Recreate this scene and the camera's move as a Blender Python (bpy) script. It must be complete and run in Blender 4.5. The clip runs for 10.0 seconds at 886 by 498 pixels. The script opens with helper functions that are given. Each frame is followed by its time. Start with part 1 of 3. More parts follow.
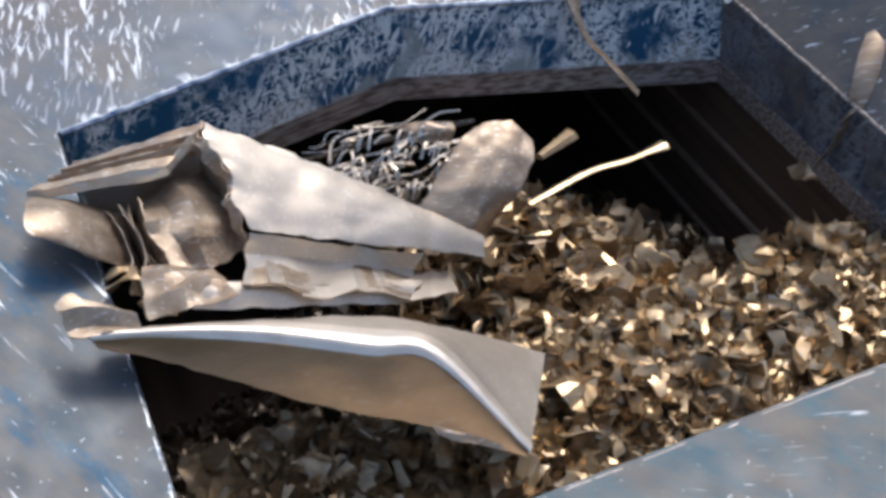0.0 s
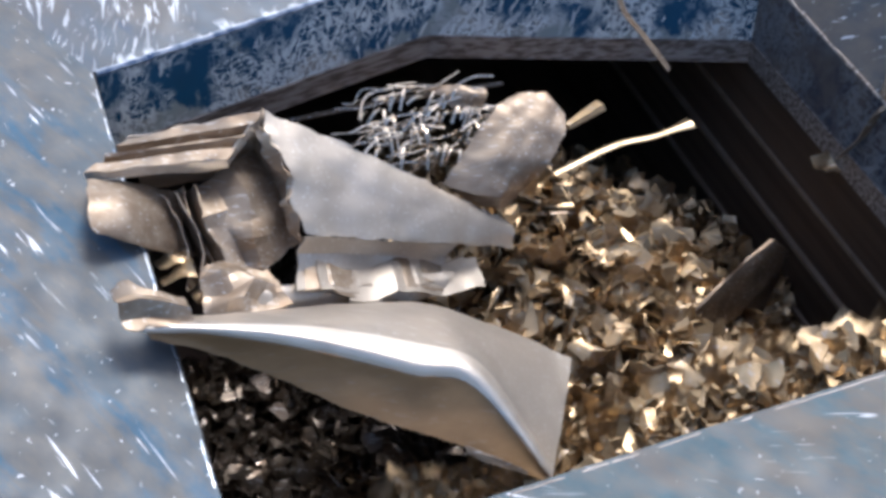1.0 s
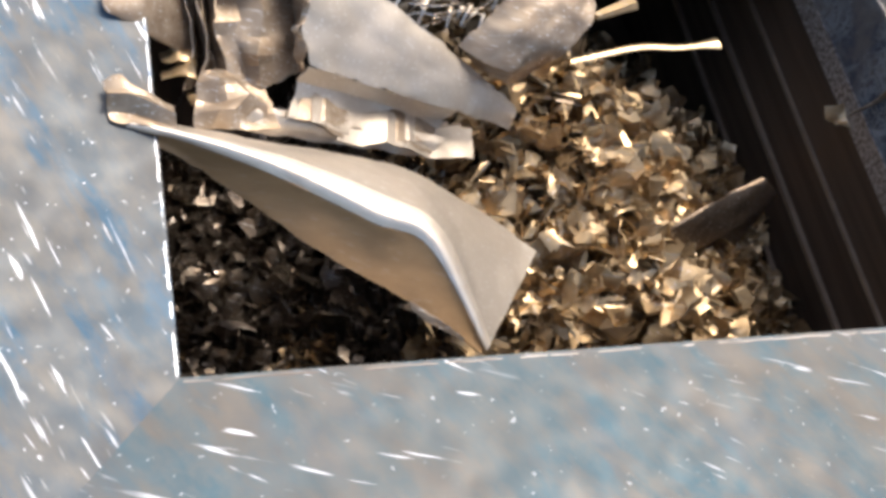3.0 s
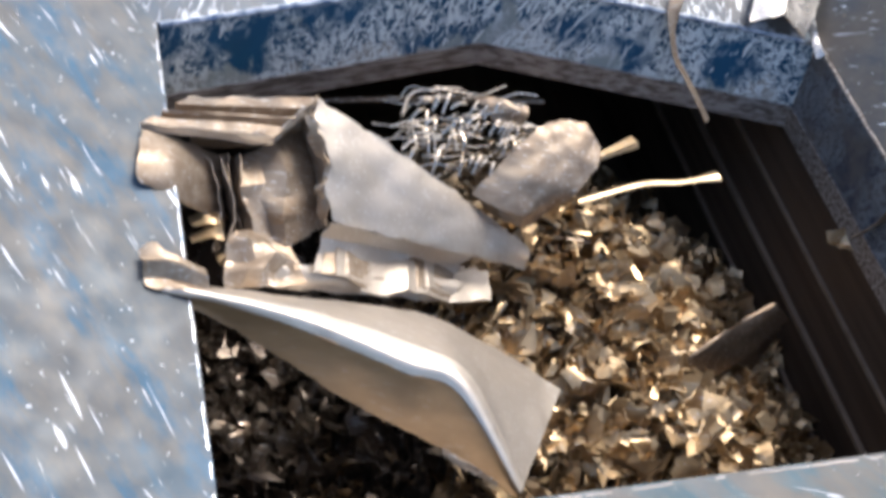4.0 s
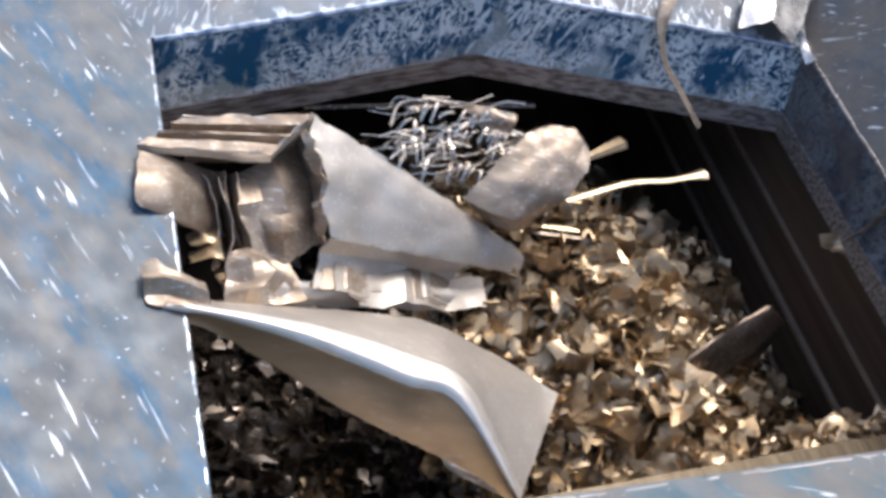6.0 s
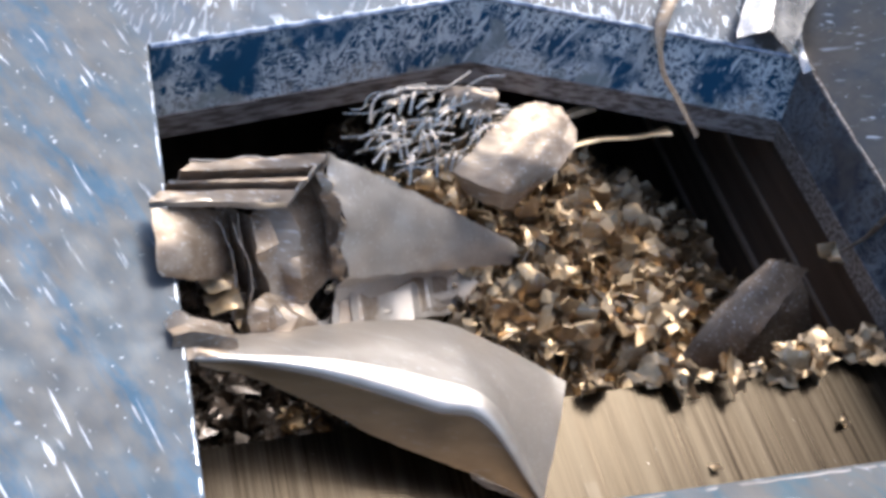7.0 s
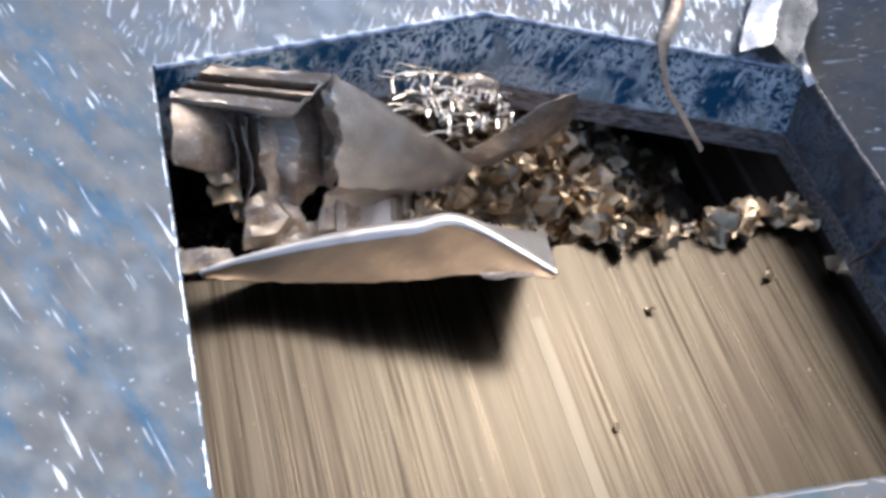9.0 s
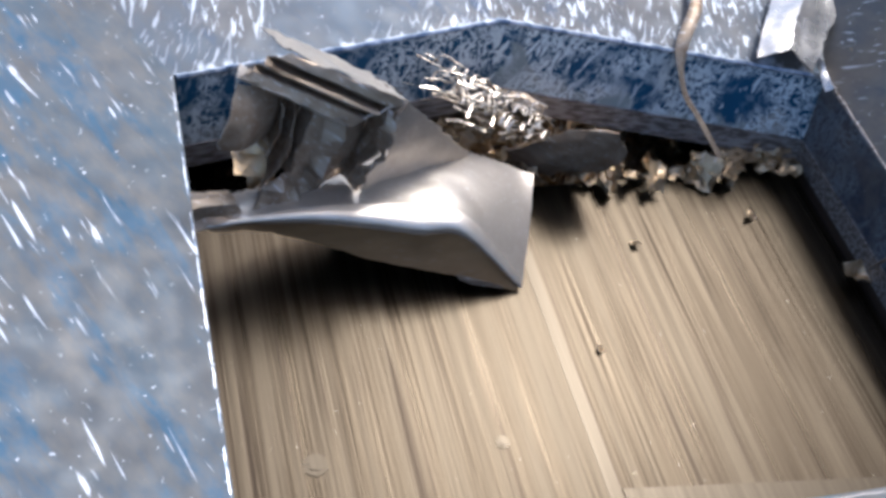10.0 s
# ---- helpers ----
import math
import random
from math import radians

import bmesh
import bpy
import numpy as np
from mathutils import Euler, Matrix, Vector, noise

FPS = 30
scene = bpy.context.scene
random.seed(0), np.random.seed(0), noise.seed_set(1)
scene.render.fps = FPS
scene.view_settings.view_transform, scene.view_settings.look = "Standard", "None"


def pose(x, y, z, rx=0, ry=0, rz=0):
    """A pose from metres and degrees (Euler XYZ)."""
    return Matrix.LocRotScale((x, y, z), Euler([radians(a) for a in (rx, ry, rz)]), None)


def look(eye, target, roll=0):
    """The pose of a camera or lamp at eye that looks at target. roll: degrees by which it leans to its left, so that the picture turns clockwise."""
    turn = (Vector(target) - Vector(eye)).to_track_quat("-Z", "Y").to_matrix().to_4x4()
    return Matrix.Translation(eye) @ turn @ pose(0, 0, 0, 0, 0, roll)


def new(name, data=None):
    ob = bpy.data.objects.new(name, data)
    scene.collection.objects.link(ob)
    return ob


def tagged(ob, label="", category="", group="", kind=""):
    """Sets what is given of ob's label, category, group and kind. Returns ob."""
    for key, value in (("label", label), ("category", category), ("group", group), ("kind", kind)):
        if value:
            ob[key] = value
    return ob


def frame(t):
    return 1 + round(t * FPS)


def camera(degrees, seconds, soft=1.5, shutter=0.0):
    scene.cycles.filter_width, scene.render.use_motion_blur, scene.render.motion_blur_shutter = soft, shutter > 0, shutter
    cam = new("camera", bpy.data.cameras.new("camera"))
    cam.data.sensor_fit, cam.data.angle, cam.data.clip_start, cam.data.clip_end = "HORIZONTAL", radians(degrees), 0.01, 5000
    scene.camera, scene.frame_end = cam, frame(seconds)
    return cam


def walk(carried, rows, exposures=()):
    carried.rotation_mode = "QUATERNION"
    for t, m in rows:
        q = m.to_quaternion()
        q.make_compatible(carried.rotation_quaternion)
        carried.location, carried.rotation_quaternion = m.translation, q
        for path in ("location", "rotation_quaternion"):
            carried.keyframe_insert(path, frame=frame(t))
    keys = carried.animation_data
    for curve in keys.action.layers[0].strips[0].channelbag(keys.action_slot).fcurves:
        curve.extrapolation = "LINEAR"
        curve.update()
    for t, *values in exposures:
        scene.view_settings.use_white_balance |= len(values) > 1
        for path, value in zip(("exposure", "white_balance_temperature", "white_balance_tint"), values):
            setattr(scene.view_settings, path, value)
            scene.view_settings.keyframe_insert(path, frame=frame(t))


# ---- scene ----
cam = camera(48.5, 10.0, soft=3.6, shutter=0.4)

EXPO = 0.35
LIGHT = [(0.0, -0.2, 5950), (1.0, -0.05, 5750), (2.0, 0.12, 6000), (3.4, 0.35, 6900), (4.3, 0.22, 5950), (5.6, 0.2, 5900), (7.5, 0.1, 5700), (8.6, 0.0, 5550), (10.0, -0.08, 5600)]   # seconds, stops, kelvin
# seconds, place in metres, turn in degrees: a phone held over the near left corner of the press box
CAM = [
    (0, -0.0015, -1.008, 1.0039, 41.99, -2.43, -25.58),
    (0.5, -0.0124, -0.9805, 1.0367, 39.57, -4.44, -23.43),
    (1, -0.0416, -0.9581, 1.0439, 37.59, -5.89, -22.9),
    (1.5, -0.0459, -0.9508, 1.0525, 37.19, -6.34, -21.36),
    (2, -0.0222, -0.9536, 1.0997, 32.47, -7.92, -16.94),
    (2.2, -0.0300, -0.9590, 1.0850, 30.0, -9.5, -15.0),
    (3.3, -0.0380, -0.9490, 1.0560, 26.95, -14.3, -11.5),
    (3.5, -0.0374, -0.9506, 1.0641, 27.93, -13.9, -11.71),
    (4, -0.0726, -0.9398, 1.0881, 34.94, -12.48, -14.19),
    (4.5, -0.0755, -0.9561, 1.0928, 37.58, -11.09, -15.05),
    (5, -0.0738, -0.9615, 1.0902, 36.96, -11.04, -15.02),
    (5.5, -0.0666, -0.9622, 1.0918, 36.01, -11.48, -14.82),
    (7, -0.0624, -0.9565, 1.0877, 36.58, -12.03, -14.73),
    (7.5, -0.0638, -0.9577, 1.0845, 36.71, -12.19, -14.65),
    (8, -0.0671, -0.9531, 1.0837, 36.99, -12.04, -15.01),
    (8.5, -0.0698, -0.9547, 1.0852, 37.32, -12.05, -15.01),
    (9, -0.0736, -0.953, 1.0791, 37.9, -11.63, -15.48),
    (9.5, -0.0782, -0.9512, 1.0828, 38.08, -10.98, -15.18),
    (10, -0.0752, -0.9501, 1.09, 37.79, -10.81, -14.84),
]
walk(cam, [(r[0], pose(*r[1:])) for r in CAM], exposures=[(t, EXPO + e, k, 10) for t, e, k in LIGHT])

# ---- light ----
SUN_AZ, SUN_EL = radians(41), radians(56)      # hazy sun beyond the far lip, from the right
world = bpy.data.worlds.new("sky")
scene.world = world
world.use_nodes = True
wn = world.node_tree
sky = wn.nodes.new("ShaderNodeTexSky")
sky.sky_type, sky.sun_disc = "NISHITA", False
sky.sun_elevation, sky.sun_rotation = SUN_EL, SUN_AZ
sky.dust_density, sky.ozone_density = 4.5, 1.0
wn.links.new(sky.outputs[0], wn.nodes["Background"].inputs[0])
wn.nodes["Background"].inputs[1].default_value = 0.15
sun_data = bpy.data.lights.new("sun", "SUN")
sun_data.energy, sun_data.angle, sun_data.color = 1.45, radians(17), (1.0, 0.94, 0.86)
sun = new("sun", sun_data)
SUN_DIR = Vector((math.sin(SUN_AZ) * math.cos(SUN_EL), math.cos(SUN_AZ) * math.cos(SUN_EL), math.sin(SUN_EL)))
sun.matrix_world = look(SUN_DIR * 5, (0, 0, 0))


# ---- materials ----
class Mat:
    """A small node builder round one Principled shader."""

    def __init__(self, name, rough=0.5, metal=0.0):
        self.m = bpy.data.materials.new(name)
        self.m.use_nodes = True
        self.t = self.m.node_tree
        self.b = self.t.nodes["Principled BSDF"]
        self.b.inputs["Roughness"].default_value = rough
        self.b.inputs["Metallic"].default_value = metal
        self.co = self.t.nodes.new("ShaderNodeTexCoord").outputs["Object"]

    def put(self, socket, value):
        if isinstance(value, bpy.types.NodeSocket):
            self.t.links.new(value, socket)
        else:
            socket.default_value = value

    def maps(self, scale=(1, 1, 1), turn=(0, 0, 0), vec=None):
        n = self.t.nodes.new("ShaderNodeMapping")
        self.t.links.new(vec or self.co, n.inputs["Vector"])
        n.inputs["Rotation"].default_value = [radians(a) for a in turn]
        # the turn comes first, then the stretch
        s = self.t.nodes.new("ShaderNodeVectorMath")
        s.operation = "MULTIPLY"
        self.t.links.new(n.outputs[0], s.inputs[0])
        s.inputs[1].default_value = scale
        return s.outputs[0]

    def noise(self, scale, detail=3.0, vec=None, distort=0.0, rough=0.5):
        n = self.t.nodes.new("ShaderNodeTexNoise")
        self.t.links.new(vec or self.co, n.inputs["Vector"])
        n.inputs["Scale"].default_value, n.inputs["Detail"].default_value = scale, detail
        n.inputs["Distortion"].default_value, n.inputs["Roughness"].default_value = distort, rough
        return n.outputs["Fac"]

    def step(self, fac, lo, hi, a=0.0, b=1.0):
        n = self.t.nodes.new("ShaderNodeMapRange")
        n.clamp = True
        self.t.links.new(fac, n.inputs[0])
        for i, v in enumerate((lo, hi, a, b)):
            n.inputs[i + 1].default_value = v
        return n.outputs[0]

    def math(self, op, a, b):
        n = self.t.nodes.new("ShaderNodeMath")
        n.operation, n.use_clamp = op, True
        self.put(n.inputs[0], a), self.put(n.inputs[1], b)
        return n.outputs[0]

    def mix(self, fac, a, b):
        n = self.t.nodes.new("ShaderNodeMix")
        n.data_type = "RGBA"
        self.put(n.inputs[0], fac)
        for socket, v in ((n.inputs[6], a), (n.inputs[7], b)):
            self.put(socket, (*v, 1.0) if isinstance(v, tuple) else v)
        return n.outputs[2]

    def random(self):
        return self.t.nodes.new("ShaderNodeObjectInfo").outputs["Random"]

    def island(self):
        return self.t.nodes.new("ShaderNodeNewGeometry").outputs["Random Per Island"]

    def bump(self, height, strength, distance=0.002):
        n = self.t.nodes.new("ShaderNodeBump")
        n.inputs["Strength"].default_value, n.inputs["Distance"].default_value = strength, distance
        self.t.links.new(height, n.inputs["Height"])
        self.t.links.new(n.outputs[0], self.b.inputs["Normal"])

    def done(self, color=None, rough=None, metal=None):
        for key, v in (("Base Color", color), ("Roughness", rough), ("Metallic", metal)):
            if v is not None:
                self.put(self.b.inputs[key], (*v, 1.0) if isinstance(v, tuple) else v)
        return self.m


def scratched_paint(name, wear, blue, angles, streak=(6.0, 120.0, 120.0), cut=0.66, dirt=0.35, bare=(0.62, 0.66, 0.72), worms=0.0, foot=None, edge=None, steels=((0.105, 0.136, 0.172), (0.138, 0.142, 0.148)), sharp=0.07, specks=0.7, gaps=(0.46, 0.58), grain=(7, 17, 12)):
    """Old blue machine paint, rubbed down to grey steel and full of bright scratches."""
    k = Mat(name)
    axis = k.t.nodes.new("ShaderNodeSeparateXYZ")
    k.t.links.new(k.co, axis.inputs[0])
    worn = k.noise(1.0, 10.0, vec=k.maps(grain, (0, 0, 60)), distort=0.3, rough=0.62)
    if foot:                             # rubbed through towards the lower edge, where scrap drags past
        worn = k.math("ADD", worn, k.step(axis.outputs[2], foot[0], foot[1], foot[2], 0.0))
    rub = k.step(worn, wear - sharp, wear + sharp)
    paint = k.mix(k.noise(18.0, 5.0), blue, tuple(c * 0.5 for c in blue))
    steel = k.mix(k.step(k.noise(9.0, 6.0), 0.38, 0.62), *steels)
    color = k.mix(rub, paint, steel)
    mottle = k.step(k.noise(1.0, 9.0, vec=k.maps((16, 30, 22), (0, 0, 60)), rough=0.68), 0.42, 0.62, 0.0, dirt)
    color = k.mix(mottle, color, (0.165, 0.150, 0.130))
    grime = k.step(k.noise(3.5, 7.0, distort=0.4), 0.45, 0.72, 0.0, dirt)
    color = k.mix(grime, color, (0.15, 0.115, 0.085))
    marks = k.math("MULTIPLY", k.step(k.noise(110.0, 3.0), 0.69, 0.73), specks)
    for i, a in enumerate(angles):
        v = k.maps(streak, a)
        s = k.step(k.noise(1.0 + 0.23 * i, 2.0, vec=v, distort=0.3), cut, cut + 0.05)
        s = k.math("MULTIPLY", s, k.step(k.noise(4.0 + 2 * i, 4.0), *gaps))
        marks = k.math("MAXIMUM", marks, s)
    if worms:                            # short crooked gouges
        for sc, tall in ((1.0, (50, 50, 24)), (1.3, (24, 24, 55))):
            w = k.noise(sc, 3.0, vec=k.maps(tall), distort=1.2)
            w = k.math("MULTIPLY", k.step(w, 0.455, 0.467), k.step(w, 0.538, 0.525))
            w = k.math("MULTIPLY", w, k.step(k.noise(11.0, 4.0), 0.40, 0.52, 0.0, worms))
            marks = k.math("MAXIMUM", marks, w)
    if edge:                             # bare along the edge of the mouth
        near = None
        for slope, lift in edge:
            line = k.math("MULTIPLY_ADD", axis.outputs[0], slope)
            line.node.use_clamp = False
            line.node.inputs[2].default_value = lift
            gap = k.math("SUBTRACT", axis.outputs[1], line)
            near = gap if near is None else k.math("MAXIMUM", near, gap)
        ragged = k.math("ADD", near, k.step(k.noise(1.0, 5.0, vec=k.maps((55, 30, 30))), 0.35, 0.65, 0.0, 0.045))
        marks = k.math("MAXIMUM", marks, k.step(ragged, 0.010, 0.026, 0.9, 0.0))
    color = k.mix(marks, color, bare)
    metal = k.math("MAXIMUM", k.math("MULTIPLY", rub, 0.15), k.math("MULTIPLY", marks, 0.4))
    rough = k.step(k.noise(30.0, 4.0), 0.3, 0.7, 0.45, 0.65)
    k.bump(k.math("SUBTRACT", k.noise(60.0, 5.0), k.math("MULTIPLY", marks, 0.5)), 0.25, 0.0012)
    return k.done(color, rough, metal)


def scrap_metal(name, light, dark, rough=(0.22, 0.5), rust=0.25, per="object", metal=0.9, film=0.75, relief=0.16, scuffs=0.5):
    """Dirty aluminium: dull film, brown stains, fine scuffs."""
    k = Mat(name, metal=metal)
    veil = k.step(k.noise(1.0, 6.0, vec=k.maps((5, 55, 55), (15, 25, 35)), distort=0.25), 0.35, 0.68, 0.0, film)
    color = k.mix(veil, light, dark)
    stain = k.step(k.noise(14.0, 7.0, distort=0.3), 0.55, 0.72, 0.0, rust)
    color = k.mix(stain, color, (0.20, 0.12, 0.06))
    scuff = k.step(k.noise(1.0, 3.0, vec=k.maps((14, 260, 260), (20, 10, 35))), 0.60, 0.68, 0.0, scuffs)
    color = k.mix(scuff, color, (0.85, 0.83, 0.80))
    if per:
        pick = k.random() if per == "object" else k.island()
        color = k.mix(k.step(pick, 0.0, 1.0, 0.0, 0.55), color, dark)
    r = k.step(k.noise(40.0, 4.0), 0.3, 0.7, *rough)
    k.bump(k.noise(45.0, 5.0, distort=0.5), relief, 0.002)
    return k.done(color, r)


PLATE = scratched_paint("worn_blue_plate", 0.45, (0.034, 0.138, 0.25), [(0, 0, 64), (0, 0, 58), (0, 0, 68)], streak=(1.8, 110.0, 110.0), cut=0.655, dirt=0.6, sharp=0.05, specks=0.8, gaps=(0.49, 0.55), grain=(5, 22, 12), steels=((0.070, 0.105, 0.138), (0.100, 0.108, 0.116)))
FRONT = scratched_paint("worn_front_plate", 0.50, (0.05, 0.15, 0.21), [(0, 0, 22), (0, 0, 34)], streak=(5.0, 110.0, 110.0), cut=0.665, dirt=0.45, specks=0.4, gaps=(0.50, 0.60), steels=((0.088, 0.122, 0.15), (0.125, 0.122, 0.115)))
BACK = scratched_paint("rubbed_back_plate", 0.36, (0.05, 0.13, 0.28), [(0, 0, -80), (0, 0, -65), (0, 0, -95)], streak=(10, 120, 120), cut=0.605, bare=(0.66, 0.70, 0.75), steels=((0.125, 0.160, 0.200), (0.165, 0.170, 0.176)), edge=[(0.195, 0.030), (-0.298, 0.270)])
DIM = scratched_paint("dull_grey_plate", 0.40, (0.05, 0.08, 0.11), [(0, 40, 30), (50, 0, 70)], cut=0.66, dirt=0.6, steels=((0.07, 0.085, 0.10), (0.10, 0.095, 0.085)))
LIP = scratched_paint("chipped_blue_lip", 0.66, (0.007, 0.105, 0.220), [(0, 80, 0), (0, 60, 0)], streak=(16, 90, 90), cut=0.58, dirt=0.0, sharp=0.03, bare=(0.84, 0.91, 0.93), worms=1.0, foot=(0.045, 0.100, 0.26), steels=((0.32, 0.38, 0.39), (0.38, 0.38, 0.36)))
# shaded copy of the LIP paint: darker blue and duller marks stand for shade
LIPR = scratched_paint("chipped_shaded_lip", 0.60, (0.008, 0.032, 0.075), [(70, 0, 90), (40, 0, 90)], streak=(12, 70, 70), cut=0.62, dirt=0.5, bare=(0.26, 0.30, 0.34), worms=0.5, foot=(0.03, 0.07, 0.15))

k = Mat("rubbed_steel_edge", metal=0.8)
EDGE = k.done(k.mix(k.step(k.noise(60.0, 5.0), 0.4, 0.62), (0.75, 0.78, 0.82), (0.20, 0.26, 0.36)), k.step(k.noise(80.0), 0.3, 0.7, 0.25, 0.55))

k = Mat("worn_lip_foot", metal=0.6)
band = k.noise(1.0, 4.0, vec=k.maps((3, 160, 160), (0, 0, 0)))
FOOT = k.done(k.mix(k.step(band, 0.4, 0.62), (0.42, 0.39, 0.37), (0.16, 0.135, 0.12)), 0.5)

k = Mat("dark_chamber_steel", metal=0.4)
k.bump(k.noise(40.0, 6.0), 0.4)
CHAMBER = k.done(k.mix(k.step(k.noise(1.0, 5.0, vec=k.maps((25, 2, 40))), 0.35, 0.65), (0.070, 0.048, 0.034), (0.125, 0.085, 0.058)), 0.5)

k = Mat("polished_guide", metal=0.5)
GUIDE = k.done(k.mix(k.noise(40.0, 4.0), (0.42, 0.33, 0.25), (0.18, 0.135, 0.10)), 0.42)

# the ram's top: steel dragged under the lip, grooved along its travel
k = Mat("dragged_ram_steel", metal=0.95)
groove = k.noise(1.0, 4.0, vec=k.maps((230, 2.2, 30)), distort=0.15)
fine = k.noise(1.0, 2.0, vec=k.maps((700, 5, 40)))
wide = k.noise(1.0, 3.0, vec=k.maps((48, 1.4, 8)))
color = k.mix(k.step(groove, 0.40, 0.58), (0.027, 0.020, 0.013), (0.068, 0.053, 0.035))
calm = k.step(k.noise(1.0, 3.0, vec=k.maps((7, 2.5, 5)), distort=0.3), 0.40, 0.58, 0.0, 0.6)
color = k.mix(calm, color, k.mix(k.noise(1.0, 5.0, vec=k.maps((60, 6, 20))), (0.042, 0.032, 0.021), (0.070, 0.055, 0.037)))
color = k.mix(k.step(wide, 0.46, 0.66, 0.0, 0.55), color, (0.112, 0.090, 0.062))
color = k.mix(k.step(groove, 0.64, 0.70, 0.0, 0.85), color, (0.03, 0.022, 0.016))
scar = k.step(k.noise(1.0, 3.0, vec=k.maps((90, 1.0, 10))), 0.62, 0.66, 0.0, 0.8)
color = k.mix(scar, color, (0.035, 0.026, 0.018))
color = k.mix(k.step(k.noise(160.0, 3.0), 0.735, 0.775), color, (0.45, 0.42, 0.38))
k.bump(k.math("ADD", k.math("MULTIPLY", groove, 0.7), k.math("MULTIPLY", fine, 0.3)), 0.30, 0.0014)
RAMTOP = k.done(color, k.step(wide, 0.35, 0.65, 0.27, 0.38))

SHEET = scrap_metal("dirty_sheet_aluminium", (0.62, 0.545, 0.45), (0.48, 0.415, 0.335), rough=(0.31, 0.42), rust=0.10, per="", metal=0.62, relief=0.07, film=0.3)
STAINED = scrap_metal("stained_sheet_aluminium", (0.47, 0.38, 0.285), (0.24, 0.17, 0.115), rough=(0.38, 0.55), rust=0.9, per="", metal=0.65, relief=0.22)
# tan for the flange: warm light bounced off the front plate, as colour
TAN = scrap_metal("tan_lit_aluminium", (0.40, 0.245, 0.115), (0.31, 0.185, 0.085), rough=(0.36, 0.5), rust=0.45, per="", metal=0.2, relief=0.10, scuffs=0.06)
BROWN = scrap_metal("brown_sheet", (0.26, 0.20, 0.145), (0.15, 0.11, 0.08), rough=(0.35, 0.5), rust=0.5, per="")
CHIP = scrap_metal("shredded_aluminium", (0.76, 0.57, 0.34), (0.30, 0.21, 0.12), rough=(0.28, 0.48), rust=0.5, metal=0.72)
HEAP = scrap_metal("shredded_aluminium_heap", (0.68, 0.51, 0.30), (0.22, 0.155, 0.088), rough=(0.28, 0.5), rust=0.6, per="island", metal=0.85)
# oily chips; shade under the bent sheets is put into their dark colour too
OILY_SHADE = scrap_metal("oily_shaded_scrap", (0.20, 0.16, 0.125), (0.045, 0.036, 0.03), rough=(0.22, 0.45), rust=0.5, per="island", metal=0.75)
OILY_SHADE_CHIP = scrap_metal("oily_shaded_chip", (0.24, 0.19, 0.14), (0.05, 0.04, 0.033), rough=(0.22, 0.45), rust=0.5, metal=0.75)
# paler than SHEET: the highlight along the fold is painted in
RIDGE = scrap_metal("highlit_fold", (0.93, 0.83, 0.70), (0.80, 0.69, 0.56), rough=(0.30, 0.42), rust=0.25, per="", metal=0.75)
BRASS = scrap_metal("tarnished_brass_strip", (0.75, 0.58, 0.36), (0.45, 0.33, 0.19), per="")
WIRE = scrap_metal("bright_wire", (0.92, 0.82, 0.68), (0.50, 0.41, 0.31), rough=(0.2, 0.35), per="")
SILVER = scrap_metal("bright_foil_sheet", (0.78, 0.75, 0.70), (0.60, 0.57, 0.53), rough=(0.18, 0.34), rust=0.05, per="")

k = Mat("yard_concrete", rough=0.85)
CONCRETE = k.done(k.mix(k.noise(2.0, 8.0), (0.30, 0.29, 0.27), (0.17, 0.16, 0.15)))


# ---- building helpers ----
def part(name, bm, material, parent=None, label="", smooth=False, crisp=38):
    me = bpy.data.meshes.new(name)
    bmesh.ops.recalc_face_normals(bm, faces=bm.faces)
    bm.to_mesh(me)
    bm.free()
    me.materials.append(material)
    if smooth:
        me.polygons.foreach_set("use_smooth", [True] * len(me.polygons))
        me.set_sharp_from_angle(angle=radians(crisp))
    ob = new(name, me)
    ob.parent = parent
    if label:
        ob["label"] = label
    return ob


def thing(name, label, category, at=(0, 0, 0), group=""):
    ob = new(name)
    ob.location = at
    ob.empty_display_size = 0.05
    return tagged(ob, label, category, group)


def prism(bm, ring, depth):
    """A closed solid from a ring of points, pushed through by the vector depth."""
    d = Vector(depth)
    a = [bm.verts.new(p) for p in ring]
    b = [bm.verts.new(Vector(p) + d) for p in ring]
    bm.faces.new(a), bm.faces.new(b[::-1])
    for i in range(len(a)):
        j = (i + 1) % len(a)
        bm.faces.new((a[i], b[i], b[j], a[j]))


def block(bm, x0, x1, y0, y1, z0, z1):
    prism(bm, [(x0, y0, z0), (x1, y0, z0), (x1, y1, z0), (x0, y1, z0)], (0, 0, z1 - z0))


def spline(points, n, closed=False):
    """Points along a smooth curve through the given ones."""
    p = [Vector(q) for q in points]
    p = [2 * p[0] - p[1]] + p + [2 * p[-1] - p[-2]]
    out = []
    for i in range(1, len(p) - 2):
        for j in range(n):
            t = j / n
            a, b, c, d = p[i - 1:i + 3]
            out.append(0.5 * (2 * b + (c - a) * t + (2 * a - 5 * b + 4 * c - d) * t * t + (3 * b - a - 3 * c + d) * t ** 3))
    return out + [p[-2]]


def lines(points, n):
    p = [Vector(q) for q in points]
    return [p[i].lerp(p[i + 1], j / n) for i in range(len(p) - 1) for j in range(n)] + [p[-1]]


